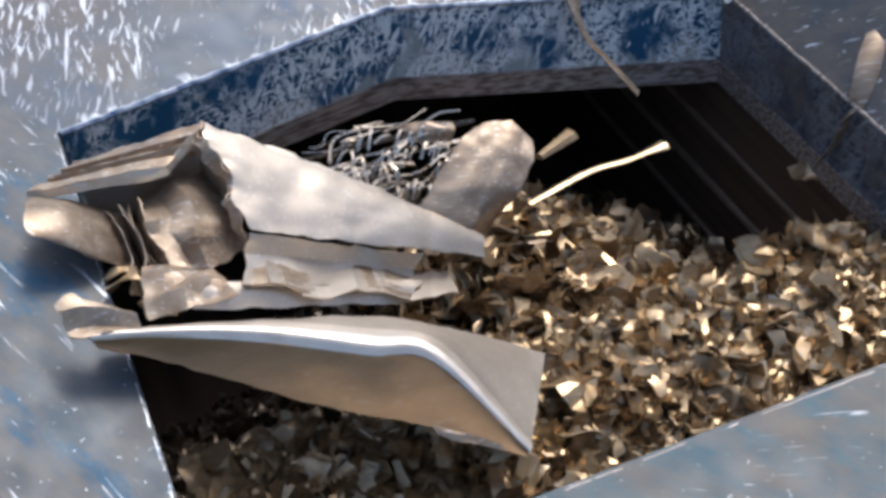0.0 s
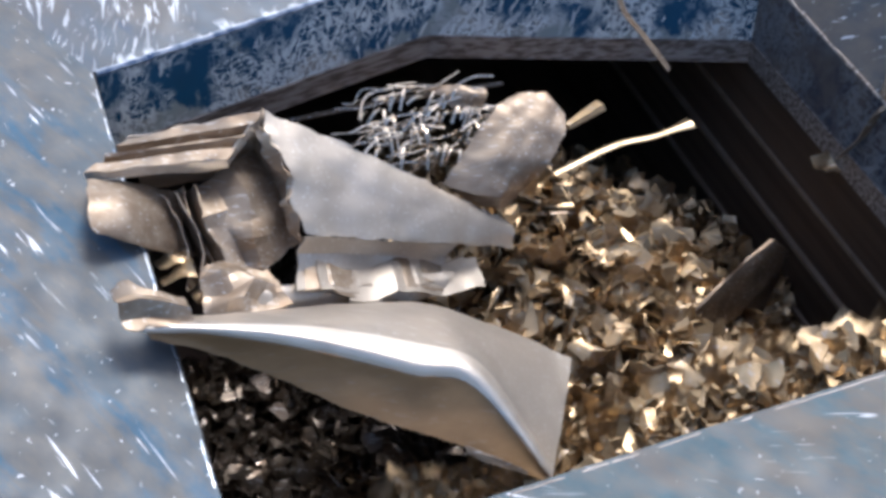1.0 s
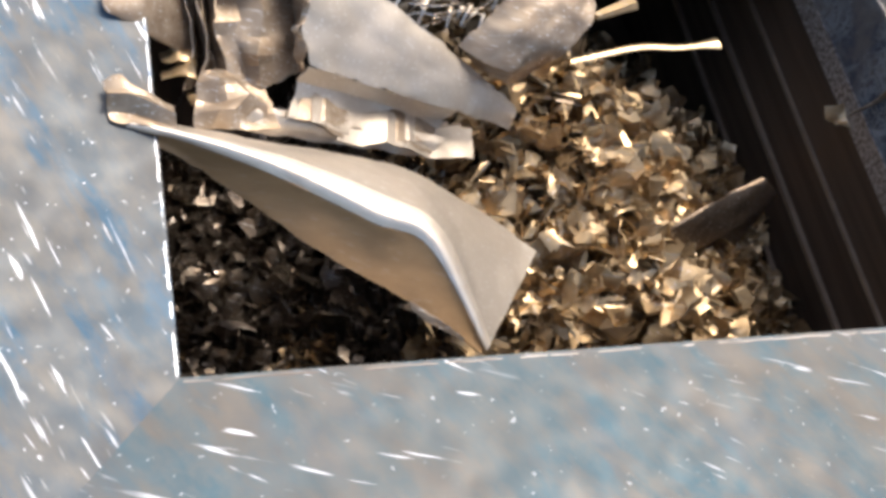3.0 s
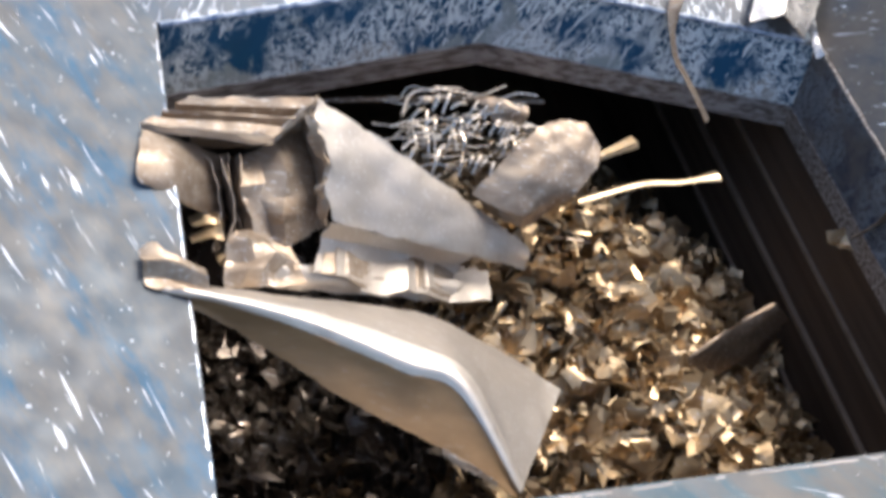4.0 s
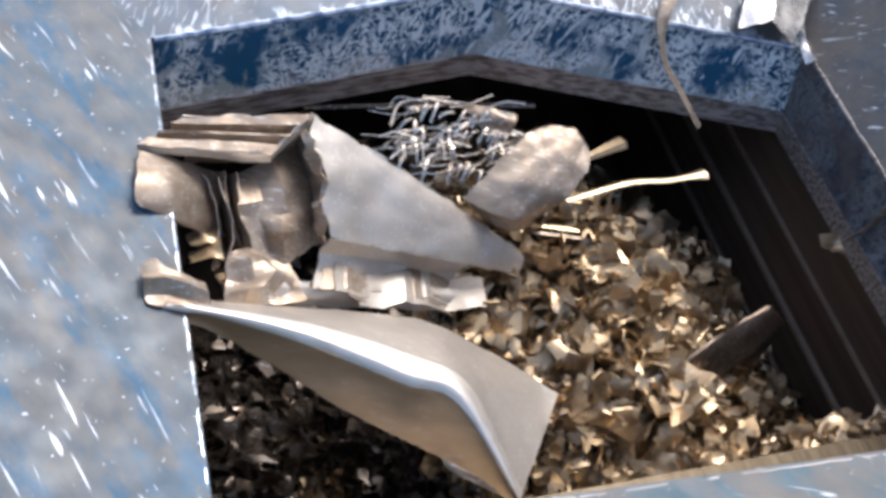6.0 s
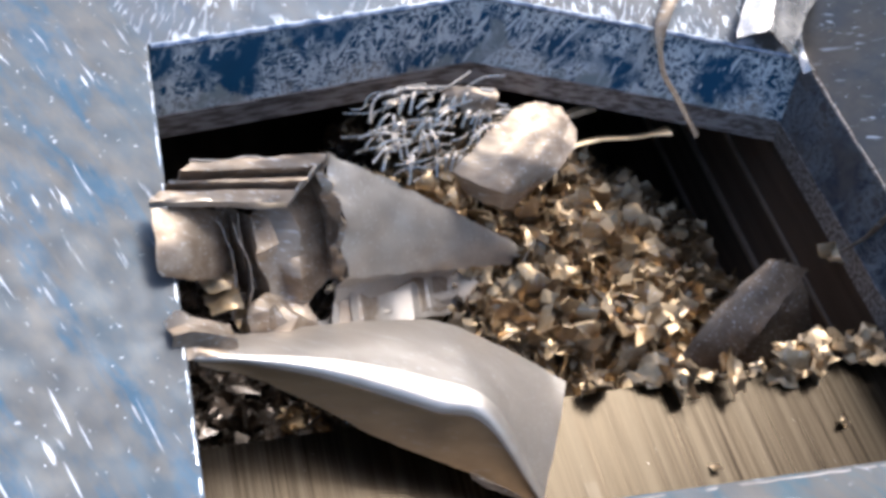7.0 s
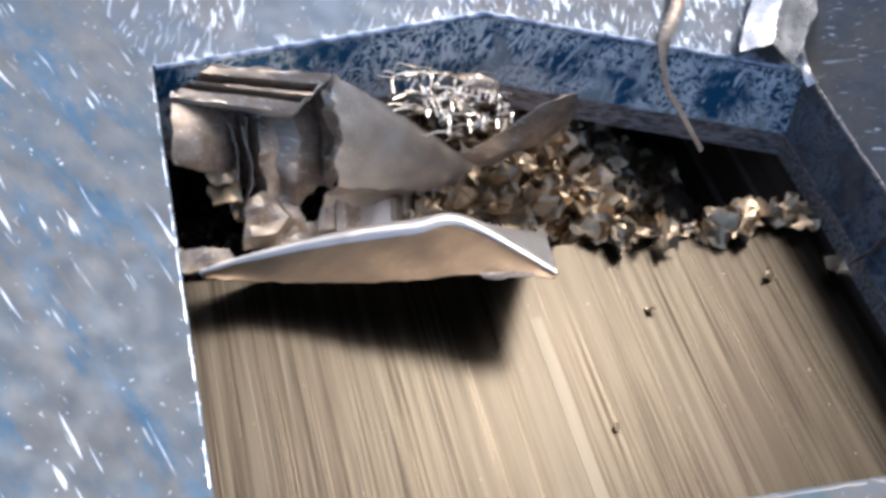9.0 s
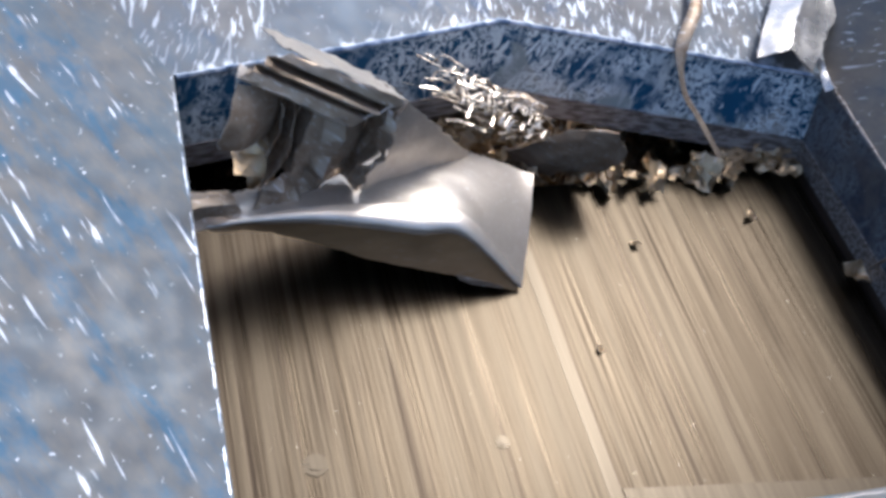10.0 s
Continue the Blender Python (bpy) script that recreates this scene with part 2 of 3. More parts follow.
def crumple(bm, grid, origin, thick=0.0016, nu=6, nv=6, dent=0.004, soft=True, ragged=0.003, crease=1.6):
    """A sheet bent over a coarse net of points, dented all over, with real thickness."""
    o = Vector(origin)
    rows = [(spline if soft else lines)(r, nu) for r in grid]
    cols = [(spline if soft else lines)(list(c), nv) for c in zip(*rows)]
    w, h = len(cols), len(cols[0])
    pts = [[Vector(cols[u][v]) for v in range(h)] for u in range(w)]
    nrm = [[Vector() for v in range(h)] for u in range(w)]
    for u in range(w):
        for v in range(h):
            du = pts[min(u + 1, w - 1)][v] - pts[max(u - 1, 0)][v]
            dv = pts[u][min(v + 1, h - 1)] - pts[u][max(v - 1, 0)]
            n = du.cross(dv)
            nrm[u][v] = n.normalized() if n.length > 1e-9 else Vector((0, 0, 1))
    top, low = [], []
    for u in range(w):
        a, b = [], []
        for v in range(h):
            p, n = pts[u][v], nrm[u][v]
            # broad dents, then creases where neighbouring facets meet
            q = p + 0.02 * noise.noise_vector(p * 12)
            d = dent * (0.6 * noise.noise(p * 14) + crease * (noise.voronoi(q * 17)[0][0] - 0.45) + 0.5 * crease * (noise.voronoi(q * 41)[0][0] - 0.45))
            if u in (0, w - 1) or v in (0, h - 1):
                p = p + ragged * noise.noise_vector(p * 60)
            p = p + n * d - o
            a.append(bm.verts.new(p + n * thick / 2)), b.append(bm.verts.new(p - n * thick / 2))
        top.append(a), low.append(b)
    for u in range(w - 1):
        for v in range(h - 1):
            bm.faces.new((top[u][v], top[u + 1][v], top[u + 1][v + 1], top[u][v + 1]))
            bm.faces.new((low[u][v], low[u][v + 1], low[u + 1][v + 1], low[u + 1][v]))
    for u in range(w - 1):
        for v in (0, h - 1):
            bm.faces.new((top[u][v], low[u][v], low[u + 1][v], top[u + 1][v]))
    for v in range(h - 1):
        for u in (0, w - 1):
            bm.faces.new((top[u][v], top[u][v + 1], low[u][v + 1], low[u][v]))


def rod(bm, path, r, sides=5, flat=1.0, origin=(0, 0, 0)):
    """A wire or strip along a path; flat squeezes it."""
    o = Vector(origin)
    rings = []
    for i, p in enumerate(path):
        d = (path[min(i + 1, len(path) - 1)] - path[max(i - 1, 0)]).normalized()
        a = d.cross(Vector((0.13, 0.21, 1.0))).normalized()
        b = d.cross(a)
        rr = r(i / (len(path) - 1)) if callable(r) else r
        rings.append([bm.verts.new(p - o + rr * (math.cos(t) * a + flat * math.sin(t) * b)) for t in (2 * math.pi * s / sides for s in range(sides))])
    for q, s in zip(rings, rings[1:]):
        for i in range(sides):
            j = (i + 1) % sides
            bm.faces.new((q[i], q[j], s[j], s[i]))
    bm.faces.new(rings[0][::-1]), bm.faces.new(rings[-1])


# ---- the press box and its hopper ----
H = 0.16                                  # height of the lip over the ram's top
XL, XR, YF, YB = 0.0, 0.99, -0.645, 0.02   # the box's inner faces at the lip
APEX = (0.487, 0.125)
A, B, V = (XL, YB + 0.01), (XR, YB - 0.045), APEX


def structure(name, bm, material, label):
    return tagged(part(name, bm, material), label, "press wall", kind="structure")


# sloping plates round the mouth
def sloped(name, ring, material, label, thick=(0, 0, -0.02)):
    bm = bmesh.new()
    prism(bm, ring, thick)
    return structure(name, bm, material, label)


S1 = 0.23
# corners that neighbouring plates share: along the hips and the back crease
HIP_F, HIP_FR = (-0.75, YF - 0.80, H + S1 * 0.75), (1.75, YF - 0.85, H + 0.19)
HIP_B, HIP_BR, CREASE = (-0.47, 0.86, H + S1 * 0.47), (1.14, 0.60, 0.331), (0.50, 0.95, 0.285)
CF, CA, CB, CV = (XL - 0.003, YF, H), (A[0] - 0.003, A[1] + 0.004, H), (B[0] + 0.004, B[1] + 0.004, H), (V[0], V[1] + 0.004, H)
CR = (XR + 0.004, YF - 0.04, H)
sloped("hopper_plate_left", [CF, CA, HIP_B, (-0.75, 1.0, H + S1 * 0.75), HIP_F], PLATE, "worn blue-grey steel hopper plate with bright scratches")
sloped("hopper_plate_front", [CF, HIP_F, HIP_FR, CR], FRONT, "scuffed blue steel front hopper plate")
sloped("hopper_plate_back_left", [CA, CV, CREASE, HIP_B], BACK, "rubbed grey-blue back hopper plate")
sloped("hopper_plate_back_right", [CV, CB, HIP_BR, CREASE], BACK, "rubbed grey-blue back hopper plate")
sloped("hopper_plate_right", [CB, CR, (1.55, YF - 0.50, 0.80), (1.55, 0.90, 0.80), HIP_BR], DIM, "dull grey side hopper plate")

# vertical lips below the mouth
ZB = 0.018


def lip(name, p, q, thick, material, label, bead=0.0042, lean=(0.0, 0.0)):
    """A lip from p to q; lean: how far its foot comes forward (towards -y) at each end."""
    d = Vector((q[0] - p[0], q[1] - p[1], 0)).normalized()
    n = Vector((-d.y, d.x, 0)) * thick
    z0, z1, z2 = ZB, ZB + 0.035, H - 0.004

    def at(point, k, z):
        return (point[0], point[1] - k * (H - z) / (H - ZB), z)
    bm = bmesh.new()
    prism(bm, [at(p, lean[0], z1), at(q, lean[1], z1), at(q, lean[1], z2), at(p, lean[0], z2)], n)
    ob = structure(name, bm, material, label)
    bm = bmesh.new()
    prism(bm, [at(p, lean[0], z0), at(q, lean[1], z0), at(q, lean[1], z1), at(p, lean[0], z1)], n * 0.9)
    foot = part("shear_blade", bm, FOOT, ob, "rubbed bare steel shear blade")
    foot.location = -n.normalized() * 0.003
    # rubbed upper edge, uneven as an old weld
    bm = bmesh.new()
    path = [Vector((p[0], p[1], H)).lerp(Vector((q[0], q[1], H)), i / 60) for i in range(61)]
    path = [v + 0.0016 * noise.noise_vector(v * 70) for v in path]
    rod(bm, path, lambda s: bead + 0.35 * bead * noise.noise((s * 25, p[0], 3)), 6)
    part("worn_edge", bm, EDGE if bead > 0.003 or name == "lip_left" else FOOT, ob, "bright rubbed edge", smooth=True)
    return ob


lip("lip_back_left", A, V, 0.05, LIP, "chipped blue steel lip with scratches", lean=(0.030, 0.036))
lip("lip_back_right", V, B, 0.05, LIP, "chipped blue steel lip with scratches", lean=(0.036, 0.045))
lip("lip_right", B, (XR, YF - 0.05), 0.028, LIPR, "chipped steel lip with shade put into its dark blue", 0.0026, lean=(0.045, 0.0))
lip("lip_left", (XL - 0.006, YF), (XL - 0.006, A[1]), 0.03, LIPR, "chipped steel lip with shade put into its dark blue", 0.0011)
lip("lip_front", (XR, YF - 0.045), (XL, YF - 0.005), 0.03, LIPR, "chipped steel lip with shade put into its dark blue", 0.0016)

# the chamber below
ZF = -0.45
bm = bmesh.new(); block(bm, XL - 0.04, XR + 0.04, -2.3, 1.0, ZF - 0.04, ZF)
structure("chamber_floor", bm, CHAMBER, "dark worn steel chamber floor")
bm = bmesh.new(); block(bm, XL - 0.044, XL - 0.004, -2.3, 1.0, ZF, ZB - 0.004)
structure("chamber_wall_left", bm, CHAMBER, "dark worn steel chamber wall")
bm = bmesh.new(); block(bm, XR + 0.004, XR + 0.044, -2.3, 1.0, ZF, ZB - 0.004)
right_wall = structure("chamber_wall_right", bm, CHAMBER, "dark brown chamber wall with guide rails")
for z, h, d in ((-0.075, 0.006, 0.006), (-0.165, 0.008, 0.009), (-0.26, 0.007, 0.008)):
    bm = bmesh.new(); block(bm, XR + 0.004 - d, XR + 0.006, -1.2, 0.98, z - h / 2, z + h / 2)
    part("guide_rail", bm, GUIDE, right_wall, "rubbed steel guide rail")
bm = bmesh.new(); block(bm, XL, XR, 1.0, 1.04, ZF, ZB)
structure("chamber_wall_end", bm, CHAMBER, "dark steel chamber end wall")
bm = bmesh.new(); prism(bm, [(XL - 0.04, 1.04, ZB + 0.002), (XL - 0.04, 0.05, ZB + 0.002), (0.487, 0.145, ZB + 0.002), (XR + 0.04, -0.005, ZB + 0.002), (XR + 0.04, 1.04, ZB + 0.002)], (0, 0, 0.04))
structure("chamber_ceiling", bm, DIM, "dark steel roof of the pressing chamber")
bm = bmesh.new(); block(bm, XL - 0.04, XR + 0.04, -2.3, YF - 0.09, ZB + 0.002, ZB + 0.03)
structure("ram_housing_roof", bm, DIM, "steel roof over the ram's housing")
bm = bmesh.new(); block(bm, XL - 0.04, XR + 0.04, -2.34, -2.3, ZF - 0.04, ZB + 0.03)
structure("ram_housing_end", bm, DIM, "steel end wall of the ram housing")
bm = bmesh.new(); block(bm, -60, 60, -60, 60, ZF - 0.30, ZF - 0.20)
tagged(part("ground", bm, CONCRETE), "grey concrete yard ground", "ground", kind="structure")

# ---- the ram ----
ram = thing("press_ram", "heavy brown steel press ram with a grooved top", "ram", (0, -0.70, 0))
bm = bmesh.new(); block(bm, XL + 0.004, XR - 0.016, -1.5, 0, ZF + 0.012, -0.016)
part("body", bm, CHAMBER, ram)
bm = bmesh.new(); block(bm, XL + 0.003, XR - 0.008, -1.5, 0.0, -0.0155, 0)
bmesh.ops.bevel(bm, geom=[e for e in bm.edges if all(abs(v.co.y) < 1e-6 and abs(v.co.z) < 1e-6 for v in e.verts)], offset=0.004, segments=2, affect="EDGES")
part("top_plate", bm, RAMTOP, ram, "brown steel plate dragged bright along its travel")

k = Mat("polished_lane_steel", metal=0.95)
LANE = k.done(k.mix(k.noise(1.0, 4.0, vec=k.maps((180, 3, 30))), (0.044, 0.035, 0.024), (0.105, 0.086, 0.062)), 0.33)
bm = bmesh.new(); block(bm, 0.458, 0.476, -0.72, -0.12, -0.002, 0.0006)
part("polished_lane", bm, LANE, ram, "lane rubbed bright along the ram")
bm = bmesh.new(); prism(bm, [(0.478, -1.48, -0.002), (XR - 0.012, -1.48, -0.002), (XR - 0.012, -0.562, -0.002), (0.478, -0.496, -0.002)], (0, 0, 0.0036))
part("rear_plate", bm, LANE, ram, "paler plate welded on behind")
for px, py, r in ((0.108, -0.400, 0.015), (0.344, -0.409, 0.009)):
    bm = bmesh.new()
    for rr, z in ((r, 0.0012), (0.55 * r, 0.0024)):
        prism(bm, [(px + rr * (1 + 0.12 * math.sin(3 * i)) * math.cos(0.524 * i), py + rr * math.sin(0.524 * i), -0.002) for i in range(12)], (0, 0, 0.002 + z))
    part("weld_plug", bm, LANE, ram, "worn weld plug")

# ---- the scrap: large bent sheets ----
# corners of the crushed bundle, as it lies on the heap
END, BACK_C, APEX_C, FOLD_C = (-0.037, -0.150, 0.180), (0.020, -0.114, 0.180), (0.169, -0.142, 0.203), (0.112, -0.186, 0.186)
JAG = [(0.169, -0.142, 0.203), (0.163, -0.183, 0.194), (0.176, -0.216, 0.178), (0.166, -0.245, 0.158), (0.174, -0.276, 0.132)]
TIP_HIGH, TIP_LOW = (0.470, -0.258, 0.010), (0.465, -0.285, -0.010)
FLAP_LOW, FLAP_R, FLAP_RL = (0.145, -0.326, 0.100), (0.383, -0.268, 0.014), (0.345, -0.310, 0.002)
B_TOE = [[(0.053, -0.274, 0.125), (0.083, -0.264, 0.115), (0.117, -0.269, 0.105)],
    [(0.043, -0.309, 0.115), (0.100, -0.304, 0.123), (0.127, -0.313, 0.105)],
    [(0.037, -0.340, 0.104), (0.078, -0.342, 0.105), (0.132, -0.341, 0.098)]]
B_INNER = [[(0.074, -0.178, 0.140), (0.116, -0.160, 0.150), (0.160, -0.135, 0.140)],
    [(0.070, -0.225, 0.145), (0.122, -0.212, 0.142), (0.168, -0.195, 0.125)],
    [(0.075, -0.245, 0.130), (0.120, -0.262, 0.132), (0.165, -0.232, 0.110)],
    [(0.082, -0.269, 0.112), (0.119, -0.290, 0.106), (0.162, -0.262, 0.100)]]
B_FINS = [[(0.053, -0.189, 0.157), (0.066, -0.152, 0.110), (0.072, -0.185, 0.155)],
    [(0.059, -0.226, 0.147), (0.068, -0.190, 0.095), (0.070, -0.225, 0.145)],
    [(0.061, -0.260, 0.125), (0.070, -0.228, 0.080), (0.075, -0.245, 0.125)],
    [(0.047, -0.299, 0.112), (0.067, -0.263, 0.075), (0.082, -0.269, 0.112)]]
B_LEFT = [[(-0.036, -0.158, 0.176), (0.002, -0.160, 0.162), (0.054, -0.160, 0.125)],
    [(-0.043, -0.203, 0.188), (-0.003, -0.205, 0.170), (0.053, -0.188, 0.118)],
    [(-0.045, -0.232, 0.180), (-0.004, -0.234, 0.155), (0.053, -0.218, 0.100)],
    [(-0.020, -0.238, 0.160), (0.012, -0.240, 0.128), (0.059, -0.228, 0.078)]]
# lines along the bent sheet: its rear edge, the crest of its fold and the foot of its flange
S_REAR = [(-0.018, -0.340, 0.135), (0.045, -0.346, 0.108), (0.155, -0.352, 0.080), (0.285, -0.374, 0.057), (0.372, -0.438, 0.048), (0.433, -0.493, 0.044)]
S_CREST = [(-0.033, -0.374, 0.169), (0.018, -0.389, 0.168), (0.110, -0.428, 0.166), (0.211, -0.488, 0.160), (0.268, -0.521, 0.153), (0.324, -0.628, 0.090)]
S_FOOT = [(-0.028, -0.380, 0.160), (0.041, -0.409, 0.130), (0.129, -0.482, 0.115), (0.184, -0.527, 0.110), (0.245, -0.572, 0.107), (0.318, -0.630, 0.086)]
S_ROLL = [[(-0.053, -0.329, 0.185), (-0.034, -0.324, 0.185), (0.018, -0.344, 0.155)],
    [(-0.059, -0.347, 0.180), (-0.031, -0.353, 0.190), (0.021, -0.369, 0.165)],
    [(-0.048, -0.370, 0.175), (-0.022, -0.375, 0.172), (0.016, -0.385, 0.168)]]
T_FLAP = [[(0.480, -0.152, 0.140), (0.511, -0.148, 0.150), (0.550, -0.153, 0.145), (0.567, -0.185, 0.130)],
    [(0.445, -0.174, 0.130), (0.485, -0.186, 0.135), (0.525, -0.199, 0.130), (0.555, -0.210, 0.120)],
    [(0.409, -0.197, 0.110), (0.443, -0.218, 0.115), (0.483, -0.228, 0.110), (0.523, -0.235, 0.100)],
    [(0.380, -0.214, 0.085), (0.410, -0.242, 0.085), (0.445, -0.254, 0.080), (0.495, -0.240, 0.070)],
    [(0.407, -0.212, 0.050), (0.429, -0.237, 0.050), (0.449, -0.253, 0.050), (0.473, -0.242, 0.040)]]
CURL = [[(0.677, -0.441, -0.120), (0.736, -0.418, -0.100), (0.811, -0.387, -0.080), (0.890, -0.353, -0.070)],
    [(0.661, -0.435, -0.090), (0.713, -0.417, -0.070), (0.785, -0.388, -0.050), (0.861, -0.363, -0.045)],
    [(0.674, -0.439, -0.100), (0.730, -0.425, -0.085), (0.807, -0.400, -0.065), (0.874, -0.371, -0.050)],
    [(0.714, -0.441, -0.140), (0.767, -0.436, -0.120), (0.840, -0.409, -0.100), (0.913, -0.370, -0.090)]]
STICK = [[(0.580, -0.181, 0.000), (0.695, -0.157, 0.000), (0.765, -0.158, 0.000), (0.835, -0.151, 0.000)]]
STICK2 = [[(0.496, -0.200, -0.020), (0.542, -0.212, -0.020), (0.593, -0.226, -0.020)]]
STICK3 = [[(0.644, -0.100, 0.000), (0.678, -0.088, 0.000), (0.714, -0.075, 0.000)]]
STRIP = [[(0.822, 0.176, 0.210), (0.798, 0.106, 0.200), (0.757, 0.043, 0.170), (0.764, 0.001, 0.120), (0.789, -0.032, 0.090), (0.823, -0.078, 0.050)]]



def sheet(name, grid, owner, material, label="", crisp=38, **how):
    bm = bmesh.new()
    crumple(bm, grid, owner.location, **how)
    return part(name, bm, material, owner, label, smooth=True, crisp=crisp)


def shifted(grid, d):
    return [[tuple(Vector(p) + Vector(d)) for p in r] for r in grid]


def lofted(first, last, rows, bulge=(0, 0, 0), dips=()):
    """Rows of points between two lines, bulging in the middle; dips: (share of the way, offset) of creases."""
    out = []
    shares = sorted({i / rows for i in range(rows + 1)} | {k for k, _ in dips})
    for k in shares:
        push = Vector(bulge) * 4 * k * (1 - k) + sum((Vector(d) for q, d in dips if q == k), Vector())
        out.append([tuple(Vector(p).lerp(Vector(q), k) + push) for p, q in zip(first, last)])
    return out


def folded(grid, amp, seed, n=2):
    """The same net with n times as many cells, its new corners knocked in and out: flat facets with crisp folds."""
    r = random.Random(seed)
    rows = [lines(g, n) for g in grid]
    cols = [lines(list(c), n) for c in zip(*rows)]
    out = []
    for v in range(len(cols[0])):
        line = []
        for u in range(len(cols)):
            rim = u in (0, len(cols) - 1) or v in (0, len(cols[0]) - 1)
            k = amp * (0.35 if rim else 1.0)
            line.append(tuple(cols[u][v] + Vector((0.6 * r.uniform(-k, k), 0.6 * r.uniform(-k, k), r.uniform(-k, k)))))
        out.append(line)
    return out


def between(p, q, n):
    return [tuple(Vector(p).lerp(Vector(q), i / n)) for i in range(n + 1)]


bent = thing("bent_sheet", "large bent aluminium sheet with a bright ridge, lying over the chips", "metal sheet", (0.183, -0.404, 0.030))
# the fold is round: the panel comes up to it, the flange hangs from it; it narrows to both ends
FOLD_W = [0.5, 0.8, 1.3, 1.35, 1.0, 0.35]
fold_back = [tuple(Vector(c).lerp(Vector(r), 0.16 * w) + Vector((0, 0, 0.010 * w))) for c, r, w in zip(S_CREST, S_REAR, FOLD_W)]
fold_mid = [tuple(Vector(c).lerp(Vector(r), 0.06 * w) + Vector((0, 0, 0.006 * w))) for c, r, w in zip(S_CREST, S_REAR, FOLD_W)]
fold_front = [tuple(Vector(c).lerp(Vector(f), 0.10 * w) + Vector((0, 0, -0.001))) for c, f, w in zip(S_CREST, S_FOOT, FOLD_W)]
sheet("panel", lofted(S_REAR, fold_back, 3, (0, 0, 0.006)), bent, SHEET, "dull silver panel bent to a bright ridge", nu=7, nv=6, dent=0.0024, ragged=0.001)
# strip of the fold that carries the painted highlight
sheet("ridge", [fold_back, fold_mid, S_CREST, fold_front], bent, RIDGE, "rounded fold with its highlight put into a pale colour", nu=7, nv=3, dent=0.0012, ragged=0.0, thick=0.0022)
sheet("flange", lofted(fold_front, S_FOOT, 3, (0, 0.004, 0.0)), bent, TAN, "flange folded down, warm bounced light put into its tan", nu=7, nv=4, dent=0.0026, ragged=0.0025)
sheet("notched_corner", [[(0.243, -0.570, 0.109), (0.270, -0.590, 0.104), (0.300, -0.612, 0.096)], [(0.244, -0.577, 0.104), (0.270, -0.597, 0.099), (0.300, -0.616, 0.093)]], bent, STAINED, "brown notched corner", nu=4, nv=4, dent=0.003)
sheet("rolled_end", lofted(S_ROLL[0], S_ROLL[2], 4, (0, 0, 0.012), dips=((0.25, (0, 0, -0.010)), (0.75, (0, 0, -0.012)))), bent, STAINED, "rolled torn end", nu=6, nv=4, dent=0.004, soft=False, ragged=0.005)

bundle = thing("crushed_sheet_bundle", "crushed bundle of folded aluminium sheets with brown stains", "scrap metal", (0.116, -0.198, 0.080))
upper = [tuple(Vector(APEX_C).lerp(Vector(TIP_HIGH), k) + Vector((0, 0, 0.03)) * k * (1 - k)) for k in (0, 0.18, 0.42, 0.72, 1.0)]
lower = between(JAG[-1], TIP_LOW, 4)
side = lofted(upper, lower, 4, (0.003, 0.0, 0.007))
side = [[JAG[i]] + r[1:] for i, r in enumerate(side)]
sheet("side_panel", side, bundle, SHEET, "scuffed silver panel with a ragged edge", nu=9, nv=8, dent=0.0024, ragged=0.004)
rim = [[tuple(Vector(p) + Vector((-0.003 - 0.004 * k, 0.004 * k, 0.002 - 0.013 * k))) for p in JAG] for k in (0, 1)]
sheet("torn_rim", rim, bundle, STAINED, "ragged dark torn rim", nu=10, nv=2, dent=0.004, ragged=0.010)
flap_top = between((0.172, -0.274, 0.129), FLAP_R, 4)
flap_low = between(FLAP_LOW, FLAP_RL, 4)
sheet("lower_flap", folded(lofted(flap_top, flap_low, 3, (0, 0.012, -0.016)), 0.006, 3, 1), bundle, SHEET, "flap folded out under the side panel", crisp=14, nu=5, nv=5, dent=0.0010, soft=False, ragged=0.003)
for i in range(4):                     # wavy folded layers under the flap
    drop = Vector((0.012 + 0.016 * i, -0.001 - 0.0045 * i, -0.004 - 0.007 * i))
    line = [tuple(Vector(p) + drop + Vector((0, 0.003 * math.sin(2.1 * n + i), 0.006 * math.sin(1.7 * n + 1.3 * i)))) for n, p in enumerate(between(FLAP_LOW, FLAP_RL, 6))]
    behind = [tuple(Vector(p) + Vector((0.010, 0.050, -0.004))) for p in line]
    sheet("folded_layer", [behind, line], bundle, SHEET if i % 2 else STAINED, crisp=16, nu=3, nv=4, dent=0.001, soft=False, ragged=0.003)
apron = between((0.085, -0.338, 0.098), (0.340, -0.326, -0.004), 5)
sheet("folded_layer", lofted([tuple(Vector(p) + Vector((0.03, 0.026, 0.006))) for p in apron], apron, 2, (0, 0, 0.006)), bundle, SHEET, nu=6, nv=5, dent=0.003)
sheet("inner_panel", folded(B_INNER, 0.011, 4), bundle, STAINED, "rust-stained inner panel", crisp=14, nu=4, nv=3, dent=0.0010, soft=False, ragged=0.004)
well = [(0.158, -0.130, 0.135), (0.160, -0.160, 0.130), (0.168, -0.195, 0.122), (0.165, -0.232, 0.108), (0.162, -0.265, 0.098)]
sheet("inner_wall", folded(lofted([tuple(Vector(p) + Vector((-0.003, 0.002, -0.016))) for p in JAG], well, 2), 0.004, 9), bundle, STAINED, "dark inner side of the panel", crisp=14, nu=3, nv=3, dent=0.002, soft=False)
top_back = between(BACK_C, APEX_C, 4)
top_front = between(END, FOLD_C, 4)
creases = ((0.30, (0, 0, -0.026)), (0.55, (0, 0, 0.002)), (0.62, (0, 0.0, -0.014)))
